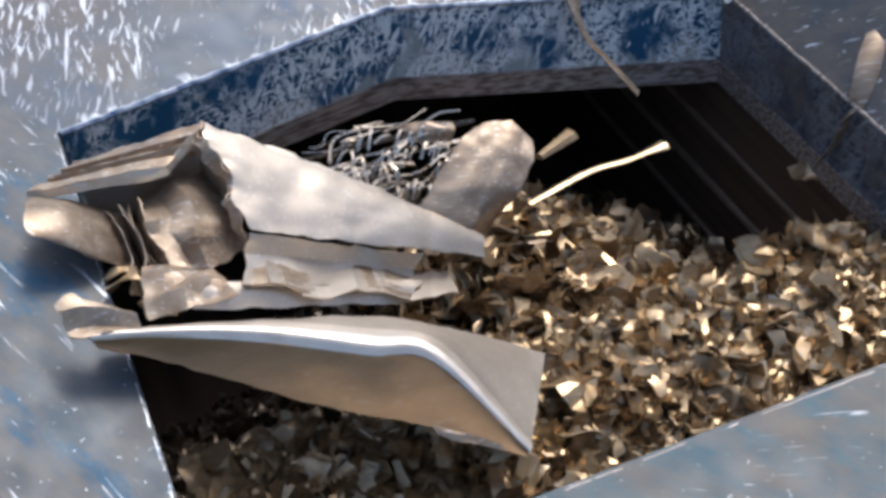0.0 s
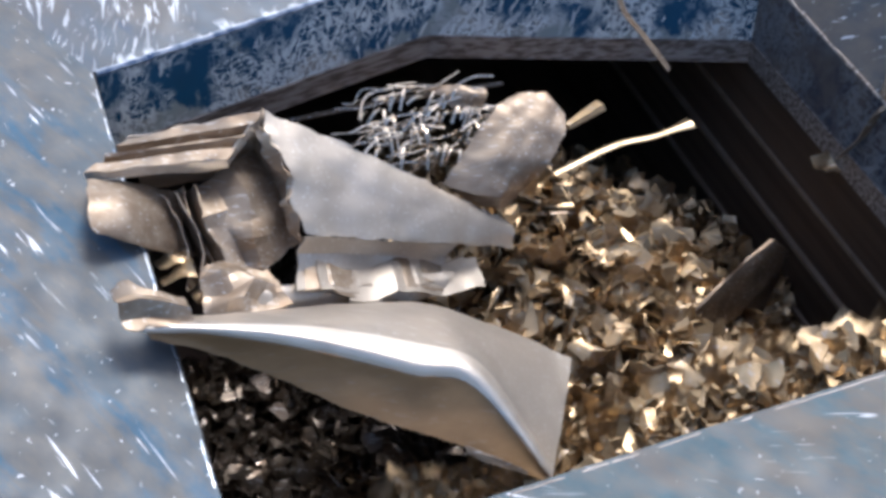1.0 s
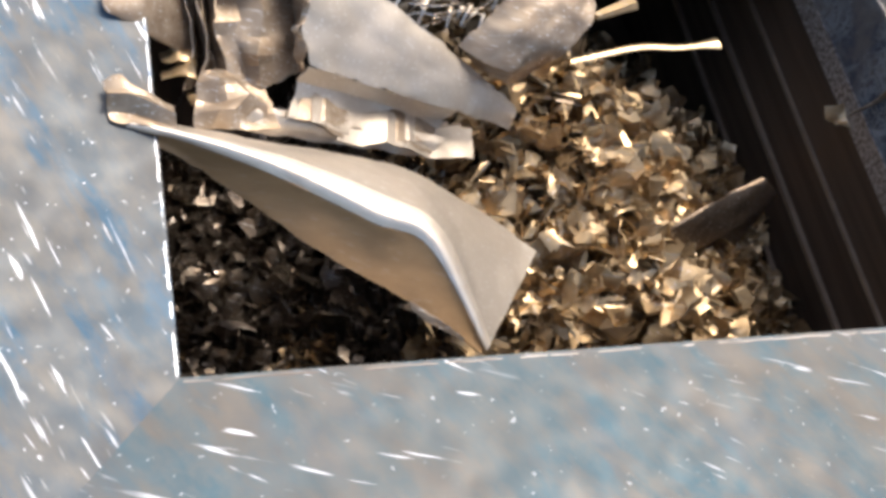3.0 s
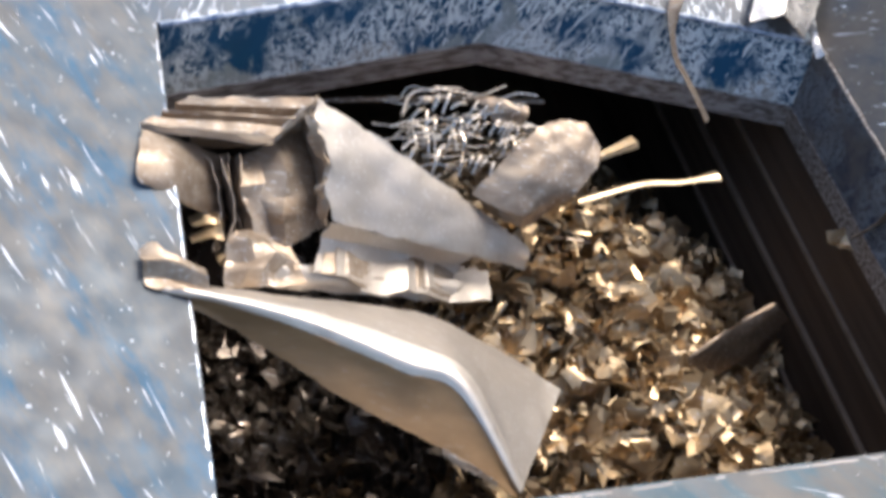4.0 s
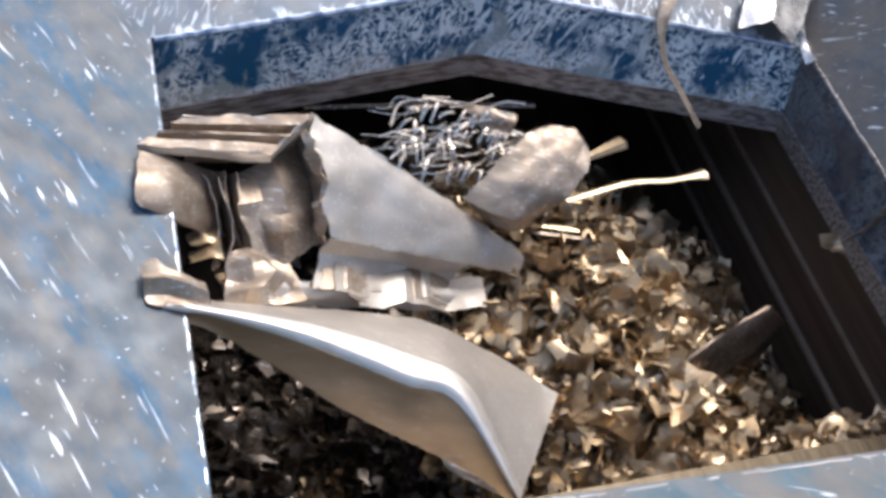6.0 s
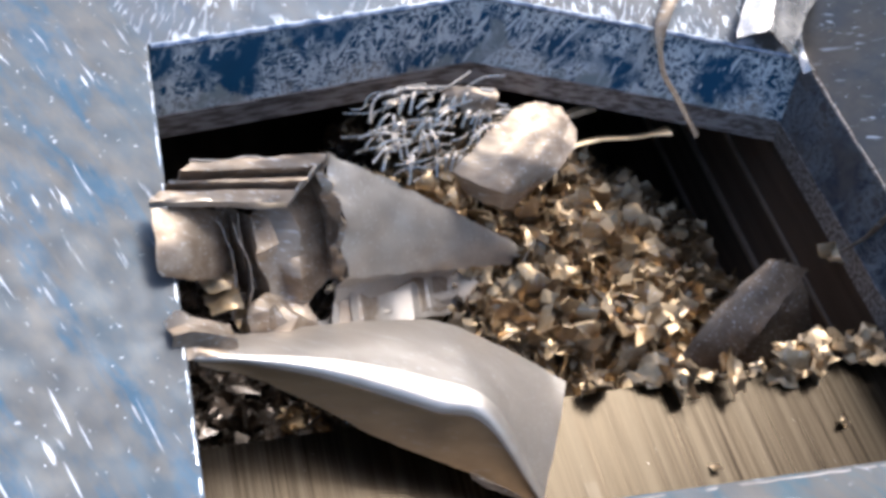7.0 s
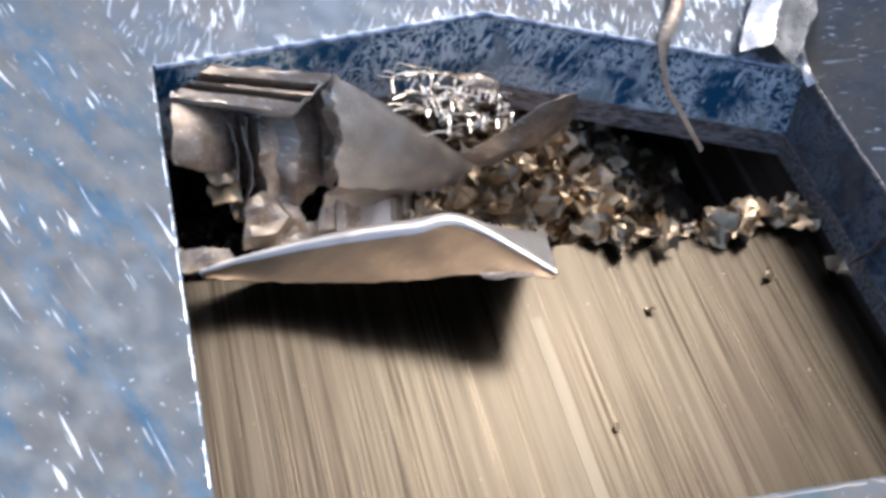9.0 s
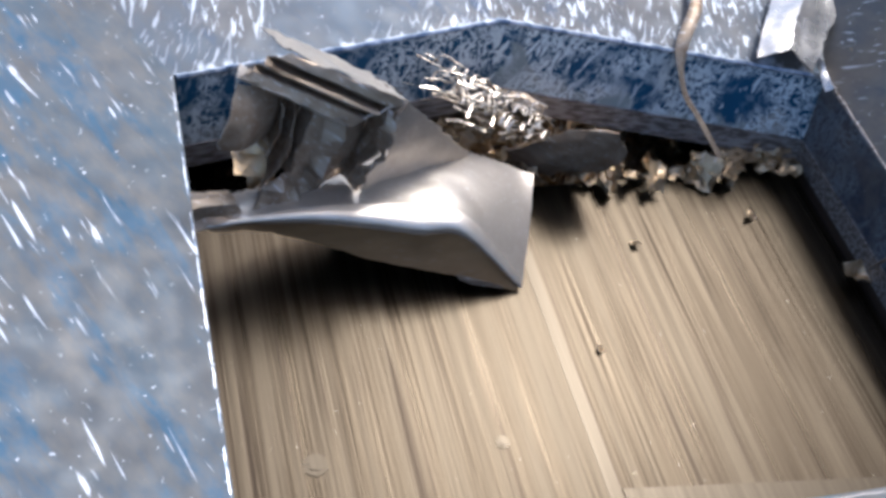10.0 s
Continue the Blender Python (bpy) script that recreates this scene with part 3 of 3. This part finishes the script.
sheet("top_fold", lofted(top_back, top_front, 4, dips=creases), bundle, STAINED, "brown folded top with sharp creases", crisp=16, nu=7, nv=4, dent=0.0025, soft=False)
sheet("top_hem", [top_front, [tuple(Vector(p) + Vector((0.002, -0.003, -0.012))) for p in top_front], [tuple(Vector(p) + Vector((0.006, 0.012, -0.020))) for p in top_front]], bundle, SHEET, "turned-under hem", nu=7, nv=3, dent=0.003, soft=False)
sheet("top_hem", [[FOLD_C, (0.140, -0.162, 0.196), (0.166, -0.144, 0.202)], [(0.113, -0.188, 0.176), (0.142, -0.166, 0.184), (0.168, -0.148, 0.190)]], bundle, SHEET, nu=6, nv=3, dent=0.003)
sheet("end_flap", B_LEFT, bundle, STAINED, "curved end flap", nu=7, nv=6, dent=0.0016, ragged=0.004)
sheet("torn_fin", B_FINS, bundle, STAINED, nu=4, nv=5, dent=0.005, soft=False)
sheet("torn_fin", shifted(B_FINS, (-0.013, 0.012, -0.010)), bundle, STAINED, nu=4, nv=5, dent=0.006, soft=False)
sheet("crumpled_toe", folded(B_TOE, 0.011, 7), bundle, STAINED, "crumpled stained corner", crisp=14, nu=3, nv=3, dent=0.0008, soft=False, ragged=0.004)
sheet("back_panel", lofted(top_back, [tuple(Vector(p) + Vector((0.005, 0.012, -0.11))) for p in top_back], 3), bundle, SHEET, dent=0.004)

for cx, cy, cz, m in ((0.028, -0.262, 0.100, CHIP), (0.055, -0.285, 0.075, CHIP), (0.030, -0.235, 0.090, CHIP)):
    g = [[(cx + 0.018 * (u - 1), cy + 0.016 * (v - 1), cz + 0.016 * math.sin(7 * u + 5 * v + 40 * cx)) for u in range(3)] for v in range(3)]
    sheet("wedged_bit", g, bundle, m, nu=4, nv=4, dent=0.008, soft=False)

flap = thing("curved_sheet", "curved aluminium sheet end with a bright rounded top", "metal sheet", (0.480, -0.199, 0.080))
sheet("panel", T_FLAP, flap, STAINED, nu=9, nv=8, dent=0.003, soft=False)

curl = thing("curled_sheet", "curled brown-tinted sheet among the chips", "metal sheet", (0.79, -0.40, -0.10))
sheet("panel", CURL, curl, BROWN, nu=6, nv=5, dent=0.003)
sheet("plate", [[(0.70, -0.43, -0.115), (0.80, -0.41, -0.10), (0.90, -0.37, -0.085)], [(0.72, -0.435, -0.19), (0.81, -0.425, -0.19), (0.89, -0.40, -0.19)], [(0.71, -0.42, -0.27), (0.80, -0.41, -0.27), (0.88, -0.40, -0.27)]], curl, BROWN, dent=0.006)


def strip(name, path, r, flat, material, label, category, n=6):
    o = Vector(path[len(path) // 2])
    t = thing(name, label, category, o)
    bm = bmesh.new()
    rod(bm, spline(path, n), r, 6, flat, o)
    part("strip", bm, material, t, smooth=True)
    return t


stick = strip("brass_rod", STICK[0], lambda s: 0.0065 + 0.007 * max(0.0, s - 0.85) / 0.15, 0.45, BRASS, "bent brass-coloured rod with a flared end", "rod")
stick_low = strip("flat_bar", STICK2[0], 0.006, 0.35, BRASS, "short flat brass-coloured bar", "bar")
stick_low_b = strip("flat_bar", [tuple(Vector(p) + Vector((0.0, -0.012, -0.004))) for p in STICK2[0]], 0.004, 0.3, STAINED, "short flat brass-coloured bar", "bar")
pipe_end = strip("pipe_end", STICK3[0], lambda s: 0.007 + 0.007 * s, 0.7, CHIP, "flattened brown pipe end under the lip", "pipe")
hanging = strip("hanging_strip", STRIP[0], 0.0105, 0.3, STAINED, "thin crooked metal strip hanging over the lip", "metal strip")

under_bar = strip("round_bar", [(0.22, 0.055, -0.02), (0.40, 0.05, -0.02), (0.60, 0.035, -0.02)], 0.005, 1.0, BROWN, "thin grey round bar lying under the lip", "bar")

# ---- the wire tangle ----
rng = random.Random(5)
tangle = thing("wire_tangle", "tangle of bright fins and wires", "wire scrap", (0.404, -0.101, 0.060))
for row in range(4):                   # bent fins, row behind row
    turn_row = rng.uniform(-0.5, 0.5)
    for i in range(18):
        x = 0.318 + 0.009 * i + 0.010 * row + rng.uniform(-0.004, 0.004)
        y = -0.132 + 0.028 * row - 0.0022 * i + rng.uniform(-0.004, 0.004)
        if rng.random() < 0.30 or x > 0.50:
            continue
        a = 0.9 + turn_row + rng.gauss(0, 0.28)
        d = Vector((math.cos(a), math.sin(a), rng.uniform(-0.3, 0.3))) * rng.uniform(0.009, 0.020)
        c0 = Vector((x, y, 0.070 + 0.006 * row + rng.uniform(-0.006, 0.008)))
        bm = bmesh.new()
        rod(bm, spline([c0 - d - Vector((0, 0, 0.008)), c0 + Vector((0, 0, 0.002)), c0 + d], 3), rng.uniform(0.0016, 0.0028), 5, rng.choice((0.4, 0.7)), tangle.location)
        part("fin", bm, WIRE, tangle)
for i in range(70):                    # loose wires
    c0 = Vector((rng.uniform(0.31, 0.50), rng.uniform(-0.14, -0.03), rng.uniform(0.03, 0.092)))
    a = rng.gauss(0.1, 0.5)
    d = Vector((math.cos(a), 0.6 * math.sin(a), 0.2 * rng.uniform(-1, 1))) * rng.uniform(0.012, 0.040)
    bow = Vector((rng.uniform(-1, 1), rng.uniform(-1, 1), rng.uniform(0, 1))) * 0.009
    bm = bmesh.new()
    rod(bm, spline([c0 - d, c0 + bow, c0 + d], 4), rng.uniform(0.0010, 0.0024), 5, rng.choice((1.0, 0.5)), tangle.location)
    part("wire", bm, WIRE, tangle)
bm = bmesh.new()
rod(bm, spline([(0.325, -0.05, 0.06), (0.35, -0.02, 0.075), (0.42, -0.035, 0.085), (0.50, -0.07, 0.09)], 6), 0.0026, 6, 0.7, tangle.location)
part("wire", bm, WIRE, tangle)
for g in ([[(0.43, -0.045, 0.085), (0.46, -0.055, 0.095), (0.50, -0.07, 0.085)], [(0.44, -0.07, 0.09), (0.47, -0.075, 0.10), (0.50, -0.085, 0.09)], [(0.45, -0.085, 0.08), (0.475, -0.095, 0.085), (0.495, -0.10, 0.08)]],):
    sheet("torn_foil", g, tangle, STAINED, dent=0.012)

# ---- pieces on the hopper plates ----
foil = thing("foil_sheet", "bright silver sheet propped on the back plate", "metal sheet", (0.92, 0.06, 0.19))
sheet("panel", [[(0.862, -0.004, 0.186), (0.905, -0.010, 0.205), (0.947, -0.035, 0.186)], [(0.90, 0.06, 0.20), (0.95, 0.06, 0.225), (1.01, 0.04, 0.20)], [(0.94, 0.115, 0.21), (1.00, 0.12, 0.235), (1.077, 0.111, 0.21)], [(1.01, 0.216, 0.23), (1.08, 0.22, 0.25), (1.173, 0.215, 0.235)]], foil, SILVER, dent=0.004, soft=False, nu=8)

def scrap_bit(name, centre, size, material, label, seed):
    r = random.Random(seed)
    t = thing(name, label, "metal scrap", centre)
    c0 = Vector(centre)
    g = [[tuple(c0 + Vector(((u - 1) * size[0], (v - 1) * size[1], size[2] * r.uniform(-1, 1)))) for u in range(3)] for v in range(3)]
    sheet("piece", g, t, material, nu=3, nv=3, dent=0.008, soft=False)
    return t


scrap_bit("metal_scrap", (0.980, -0.032, 0.172), (0.012, 0.028, 0.012), SILVER, "bright torn bit caught on the lip corner", 3)
scrap_bit("metal_scrap", (1.048, -0.017, 0.195), (0.022, 0.012, 0.008), CHIP, "brown torn bit lying on the side plate", 4)
scrap_bit("metal_scrap", (0.975, -0.305, 0.022), (0.020, 0.020, 0.012), CHIP, "dull torn bit caught under the side lip", 6)
edge_strip = strip("torn_strip", [(0.972, -0.318, 0.05), (0.984, -0.325, 0.10), (0.998, -0.318, 0.172), (1.035, -0.285, 0.212), (1.09, -0.25, 0.235)], lambda s: 0.007 + 0.014 * s, 0.3, STAINED, "torn tan strip hanging over the side lip", "metal strip")

# ---- chips ----
rng = random.Random(11)


def smooth01(v):
    v = min(1.0, max(0.0, v))
    return v * v * (3 - 2 * v)


def heap_top(x, y):
    """Height of the chip heap: a ridge in the middle, low at both walls and under the far lip."""
    z = -0.045 - 0.21 * smooth01((x - 0.56) / 0.42) - 0.12 * smooth01((0.36 - x) / 0.22) - 0.13 * smooth01((0.36 - x) / 0.12)
    z -= 0.16 * smooth01((y + 0.19) / 0.2) + 0.05 * smooth01((-0.50 - y) / 0.15)
    z -= 0.045 * smooth01((0.50 - x) / 0.10) * smooth01((y + 0.38) / 0.06)
    return z + 0.02 * noise.noise((x * 9, y * 9, 0))


def chip_bm(bm, m, r, size):
    """One shredded bit: a small torn sheet, folded once or twice."""
    nu, nv = 7, 6
    w, h = size, size * r.uniform(0.5, 1.0)
    fold, cup = r.uniform(-1.2, 1.2), r.uniform(-0.7, 0.7)
    seed = Vector((r.uniform(0, 99), r.uniform(0, 99), r.uniform(0, 99)))
    t = 0.0009
    top, low = [], []
    for u in range(nu + 1):
        a, b = [], []
        for v in range(nv + 1):
            s, q = u / nu - 0.5, v / nv - 0.5
            x, y = s * w, q * h
            z = math.tan(fold * 0.7) * max(0.0, s - 0.1) * w * 0.8 + cup * h * q * q * 1.6
            p = Vector((x, y, z))
            p += noise.noise_vector(p * (2.6 / size) + seed) * size * 0.30
            p += noise.noise_vector(p * (6.5 / size) + seed) * size * 0.17
            a.append(bm.verts.new(m @ (p + Vector((0, 0, t))))), b.append(bm.verts.new(m @ (p - Vector((0, 0, t)))))
        top.append(a), low.append(b)
    for u in range(nu):
        for v in range(nv):
            bm.faces.new((top[u][v], top[u + 1][v], top[u + 1][v + 1], top[u][v + 1]))
            bm.faces.new((low[u][v], low[u][v + 1], low[u + 1][v + 1], low[u + 1][v]))
    for u in range(nu):
        for v in (0, nv):
            bm.faces.new((top[u][v], low[u][v], low[u + 1][v], top[u + 1][v]))
    for v in range(nv):
        for u in (0, nu):
            bm.faces.new((top[u][v], top[u][v + 1], low[u][v + 1], low[u][v]))


def loose_turn(r, tilt=0.7):
    return Euler((r.gauss(0, tilt), r.gauss(0, tilt), r.uniform(0, 6.28))).to_matrix().to_4x4()


CHIP_MESHES, OILY_SHADE_MESHES = [], []
for i in range(28):
    bm = bmesh.new()
    chip_bm(bm, Matrix(), rng, 0.058)
    ob = part("chip", bm, CHIP if i < 20 else OILY_SHADE_CHIP, smooth=True)
    (CHIP_MESHES if i < 20 else OILY_SHADE_MESHES).append(ob.data)
    bpy.data.objects.remove(ob)

MOVERS = []                            # (object, kind, rest place, turn)


def chip(at, kind, scale):
    # left part of the heap: oil and painted-in shade
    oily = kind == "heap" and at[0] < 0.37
    ob = tagged(new("chip", rng.choice(OILY_SHADE_MESHES if oily else CHIP_MESHES)), "oily torn chip low in the heap, darkened for shade" if oily else "torn folded chip of tarnished aluminium in the heap", "metal chip", "shredded aluminium chips")
    ob.scale = (scale,) * 3
    ob.matrix_basis = Matrix.Translation(at) @ loose_turn(rng, 0.6) @ Matrix.Scale(scale, 4)
    MOVERS.append((ob, kind, Vector(at), ob.matrix_basis.to_quaternion()))


for i in range(205):                   # top of the heap
    x = rng.uniform(0.36, 0.95) if i < 165 else rng.uniform(0.03, 0.36)
    y = rng.uniform(-0.63, -0.10)
    chip((x, y, heap_top(x, y) + rng.uniform(0.0, 0.02)), "heap", rng.uniform(0.65, 1.35))
for i in range(66):                    # lying on the ram at the start
    x = rng.uniform(0.10, 0.96)
    chip((x, rng.uniform(-0.63, -0.43), rng.uniform(0.030, 0.055)), "rider", rng.uniform(0.6, 1.25))
for i in range(26):                    # pushed along on the ram's front edge later
    x = rng.uniform(0.47, 0.97)
    chip((x, rng.uniform(-0.030, 0.022), rng.uniform(0.012, 0.028)), "fringe", rng.uniform(0.5, 0.95))

for x, y, s in ((0.641, -0.131, 0.22), (0.86, -0.10, 0.35), (0.52, -0.30, 0.18)):
    chip((x, y, 0.006), "crumb", s)    # crumbs that stay on the ram

# the bulk of the heap, in clumps
for i in range(6):
    for j in range(5):
        x0, y0 = 0.02 + 0.158 * i, -0.65 + 0.15 * j
        cx, cy = x0 + 0.079, y0 + 0.075
        cz = heap_top(cx, cy) - 0.06
        bm = bmesh.new()
        for n in range(105):
            x, y = rng.uniform(x0 - 0.02, x0 + 0.175), rng.uniform(y0 - 0.02, y0 + 0.17)
            x = min(max(x, 0.02), 0.965)
            z = heap_top(x, y) - rng.uniform(0.0, 1.0) ** 1.5 * 0.10
            s = rng.uniform(0.036, 0.085)
            chip_bm(bm, Matrix.Translation((x - cx, y - cy, z - cz)) @ loose_turn(rng, 0.8), rng, s)
        ob = tagged(part("scrap_heap", bm, OILY_SHADE if i < 2 else HEAP, smooth=True), "heap of oily shredded chips, darkened for shade under the sheets" if i < 2 else "heap of shredded tarnished aluminium chips", "scrap heap", kind="stuff")
        ob.location = (cx, cy, cz)
        MOVERS.append((ob, "clump", Vector((cx, cy, cz)), ob.matrix_basis.to_quaternion()))

for i in range(6):                     # loose layer on the ram at the start
    for j in range(4):
        cx, cy, cz = 0.10 + 0.155 * i, -0.615 + 0.055 * j, 0.02
        bm = bmesh.new()
        for n in range(34):
            at = (rng.uniform(-0.085, 0.08), rng.uniform(-0.03, 0.03), rng.uniform(-0.012, 0.022))
            chip_bm(bm, Matrix.Translation(at) @ loose_turn(rng, 0.5), rng, rng.uniform(0.032, 0.068))
        ob = tagged(part("scrap_layer", bm, HEAP, smooth=True), "loose layer of shredded aluminium on the ram", "scrap heap", kind="stuff")
        ob.location = (cx, cy, cz)
        MOVERS.append((ob, "rider", Vector((cx, cy, cz)), ob.matrix_basis.to_quaternion()))

# ---- what moves ----
RAM = [(0.0, -0.44), (0.5, -0.50), (1.0, -0.57), (1.4, -0.655), (1.8, -0.70), (5.25, -0.70), (5.65, -0.655), (7.0, -0.465), (7.5, -0.399), (8.0, -0.330), (8.5, -0.261), (9.0, -0.197), (9.5, -0.130), (10.0, -0.068)]


def ram_at(t):
    return float(np.interp(t, [r[0] for r in RAM], [r[1] for r in RAM]))


def pushed(y0, t):
    """Where the ram has pressed a bit of the heap that lay at y0."""
    front, end = -0.66, 0.62
    yr = max(ram_at(t), front) if t > 5 else front
    return yr + 0.015 + (y0 - front) * (end - yr - 0.015) / (end - front)


def still(rows, at, early=()):
    """Settling at the start, at rest, then pushed."""
    first = [(r[0], pose(*r[1:])) for r in early] + [(2.4, pose(*at))] if early else [(0.0, pose(*at))]
    return first + [(5.6, pose(*at))] + [(r[0], pose(*r[1:])) for r in rows]


SHEET_SETTLES = [(0.0, 0.176, -0.392, 0.078, -4, 3, 2), (0.5, 0.184, -0.417, 0.079, -1, 2, 4), (1.0, 0.181, -0.408, 0.060, 6, 2, 1), (1.5, 0.185, -0.403, 0.045, 3, 0, 0)]
BUNDLE_SETTLES = [(0.0, 0.099, -0.191, 0.130, -12, 1, 1), (0.5, 0.106, -0.223, 0.120, -7, 2, 5), (1.0, 0.108, -0.217, 0.106, 0, 1, 2), (1.5, 0.110, -0.219, 0.109, 0, 1, 2)]
SHEET_ROWS = [(7.0, 0.219, -0.395, 0.013, 15, -1, 8), (7.5, 0.226, -0.359, 0.007, 13, -1, 14), (8.0, 0.243, -0.320, -0.005, 4, -1, 20), (8.5, 0.262, -0.262, -0.040, -11, -6, 23), (9.0, 0.259, -0.225, -0.030, -25, -2, 25), (9.5, 0.256, -0.158, -0.037, -23, -2, 24), (10.0, 0.231, -0.083, 0.034, 30, -13, 16)]
BUNDLE_ROWS = [(7.0, 0.125, -0.248, 0.096, 19, 1, 10), (7.5, 0.131, -0.221, 0.093, 21, 0, 11), (8.0, 0.141, -0.178, 0.089, 22, 0, 14), (8.5, 0.143, -0.117, 0.075, 21, 2, 11), (9.0, 0.153, -0.037, 0.074, 28, 4, 6), (9.5, 0.161, -0.008, 0.116, 41, 10, 4), (10.0, 0.164, -0.072, 0.180, 58, 19, 4)]
FLAP_ROWS = [(7.0, 0.456, -0.177, 0.126, -9, 6, 2), (7.5, 0.441, -0.162, 0.174, 18, 0, 18), (8.0, 0.442, -0.126, 0.150, 43, -1, 26), (8.5, 0.459, -0.091, 0.124, 59, 1, 38), (9.0, 0.494, -0.042, 0.095, 64, 2, 20), (9.5, 0.536, -0.014, 0.058, 81, -3, 6), (10.0, 0.574, -0.041, 0.059, 69, -16, -25)]
TANGLE_ROWS = [(7.0, 0.366, -0.105, 0.110, 2, -9, 7), (7.5, 0.374, -0.085, 0.145, 2, -18, 15), (8.0, 0.388, -0.065, 0.122, 3, -15, 10), (8.5, 0.405, -0.037, 0.100, -8, 3, 14), (9.0, 0.415, -0.009, 0.098, -13, 18, 18), (9.5, 0.415, -0.028, 0.117, -20, 26, -3), (10.0, 0.436, -0.012, 0.109, -25, 23, -7)]


def motions():
    walk(ram, [(t, pose(0, y, 0)) for t, y in RAM])
    for ob, rows, early in ((bent, SHEET_ROWS, SHEET_SETTLES), (bundle, BUNDLE_ROWS, BUNDLE_SETTLES), (flap, FLAP_ROWS, ()), (tangle, TANGLE_ROWS, ())):
        walk(ob, still(rows, tuple(ob.location), early))
    at = tuple(curl.location)              # stood up by the ram
    walk(curl, [(0.0, pose(*at)), (5.9, pose(*at)), (6.8, pose(0.80, -0.39, -0.03, -20, -25, 5)), (7.5, pose(0.80, -0.32, -0.01, -25, -30, 5)), (8.5, pose(0.82, -0.14, -0.12, -35, -12, 0)), (10.0, pose(0.82, 0.08, -0.2, -45, 0, 0))])
    for ob, lift, swing in ((stick, 0.0, 8), (stick_low, 0.01, 4), (stick_low_b, 0.01, 4), (pipe_end, 0.0, 3), (under_bar, 0.0, 0)):
        p = ob.location.copy()
        walk(ob, [(t, pose(p.x - (0.04 if lift or swing else 0) * max(0.0, pushed(p.y, t) - p.y) / 0.3, pushed(p.y, t) if t > 5.6 else p.y, p.z + lift * (t > 6.5), 0, 0, swing * max(0.0, t - 6) / 4)) for t in (0.0, 5.6, 7.0, 8.0, 9.0, 10.0)])
    times = (5.6, 6.2, 7.0, 7.6, 8.2, 8.8, 9.4, 10.0)
    for n, (ob, kind, p, q) in enumerate(MOVERS):
        r = random.Random(n)
        base = q.to_matrix().to_4x4()
        tip = [r.uniform(-25, 25) for _ in range(3)]
        if kind in ("heap", "clump"):
            rows = [(0.0, Matrix.Translation(p) @ base)]
            for t in times:
                y = pushed(p.y, t)
                if t == 5.6:
                    y = p.y
                part_way = max(0.0, y - p.y)
                turn = pose(0, 0, 0, *[a * part_way / 0.4 for a in tip]) if kind == "heap" else Matrix()
                rise = min(0.03, 0.06 * part_way) * smooth01((p.x - 0.42) / 0.12) if y < 0.02 else 0.02
                rows.append((t, Matrix.Translation((p.x, y, p.z + rise)) @ turn @ base))
        elif kind == "crumb":
            rows = [(t, Matrix.Translation((p.x, y + p.y, p.z)) @ base) for t, y in RAM]
        elif kind == "rider":
            rows = []
            floor_z = heap_top(p.x, p.y) + r.uniform(-0.04, -0.01)
            if ob.type == "MESH" and ob.name.startswith("scrap_layer"):
                tip = [0, 0, 0]
                floor_z -= 0.03
            drop = float(np.interp(-p.y, [-y for _, y in RAM[:5]], [t for t, _ in RAM[:5]]))
            for t in sorted({0.0, max(0.04, drop), drop + 0.12, drop + 0.22, 3.0, 5.6}):
                gone = smooth01((t - drop) / 0.22)
                drift = -0.012 * min(1.0, t / max(drop, 0.1))
                rows.append((t, Matrix.Translation((p.x, p.y + drift, p.z + (floor_z - p.z) * gone)) @ pose(0, 0, 0, *[a * gone for a in tip]) @ base))
            y, z = rows[-1][1].translation.y, floor_z
            for t in times[1:]:
                rows.append((t, Matrix.Translation((p.x, pushed(y, t), z)) @ pose(0, 0, 0, *tip) @ base))
        else:
            low = Matrix.Translation((p.x, -0.62 + p.y, -0.16)) @ base
            rows = [(0.0, low), (5.6, low), (6.0, Matrix.Translation((p.x, ram_at(6.0) + 0.03, -0.05)) @ base)]
            for t in (6.4, 6.8, 7.5, 8.5, 10.0):
                rows.append((t, Matrix.Translation((p.x, ram_at(t) + p.y, p.z)) @ pose(0, 0, 0, 0, 0, tip[2] * (t - 6.4) / 3) @ base))
        walk(ob, rows)


motions()
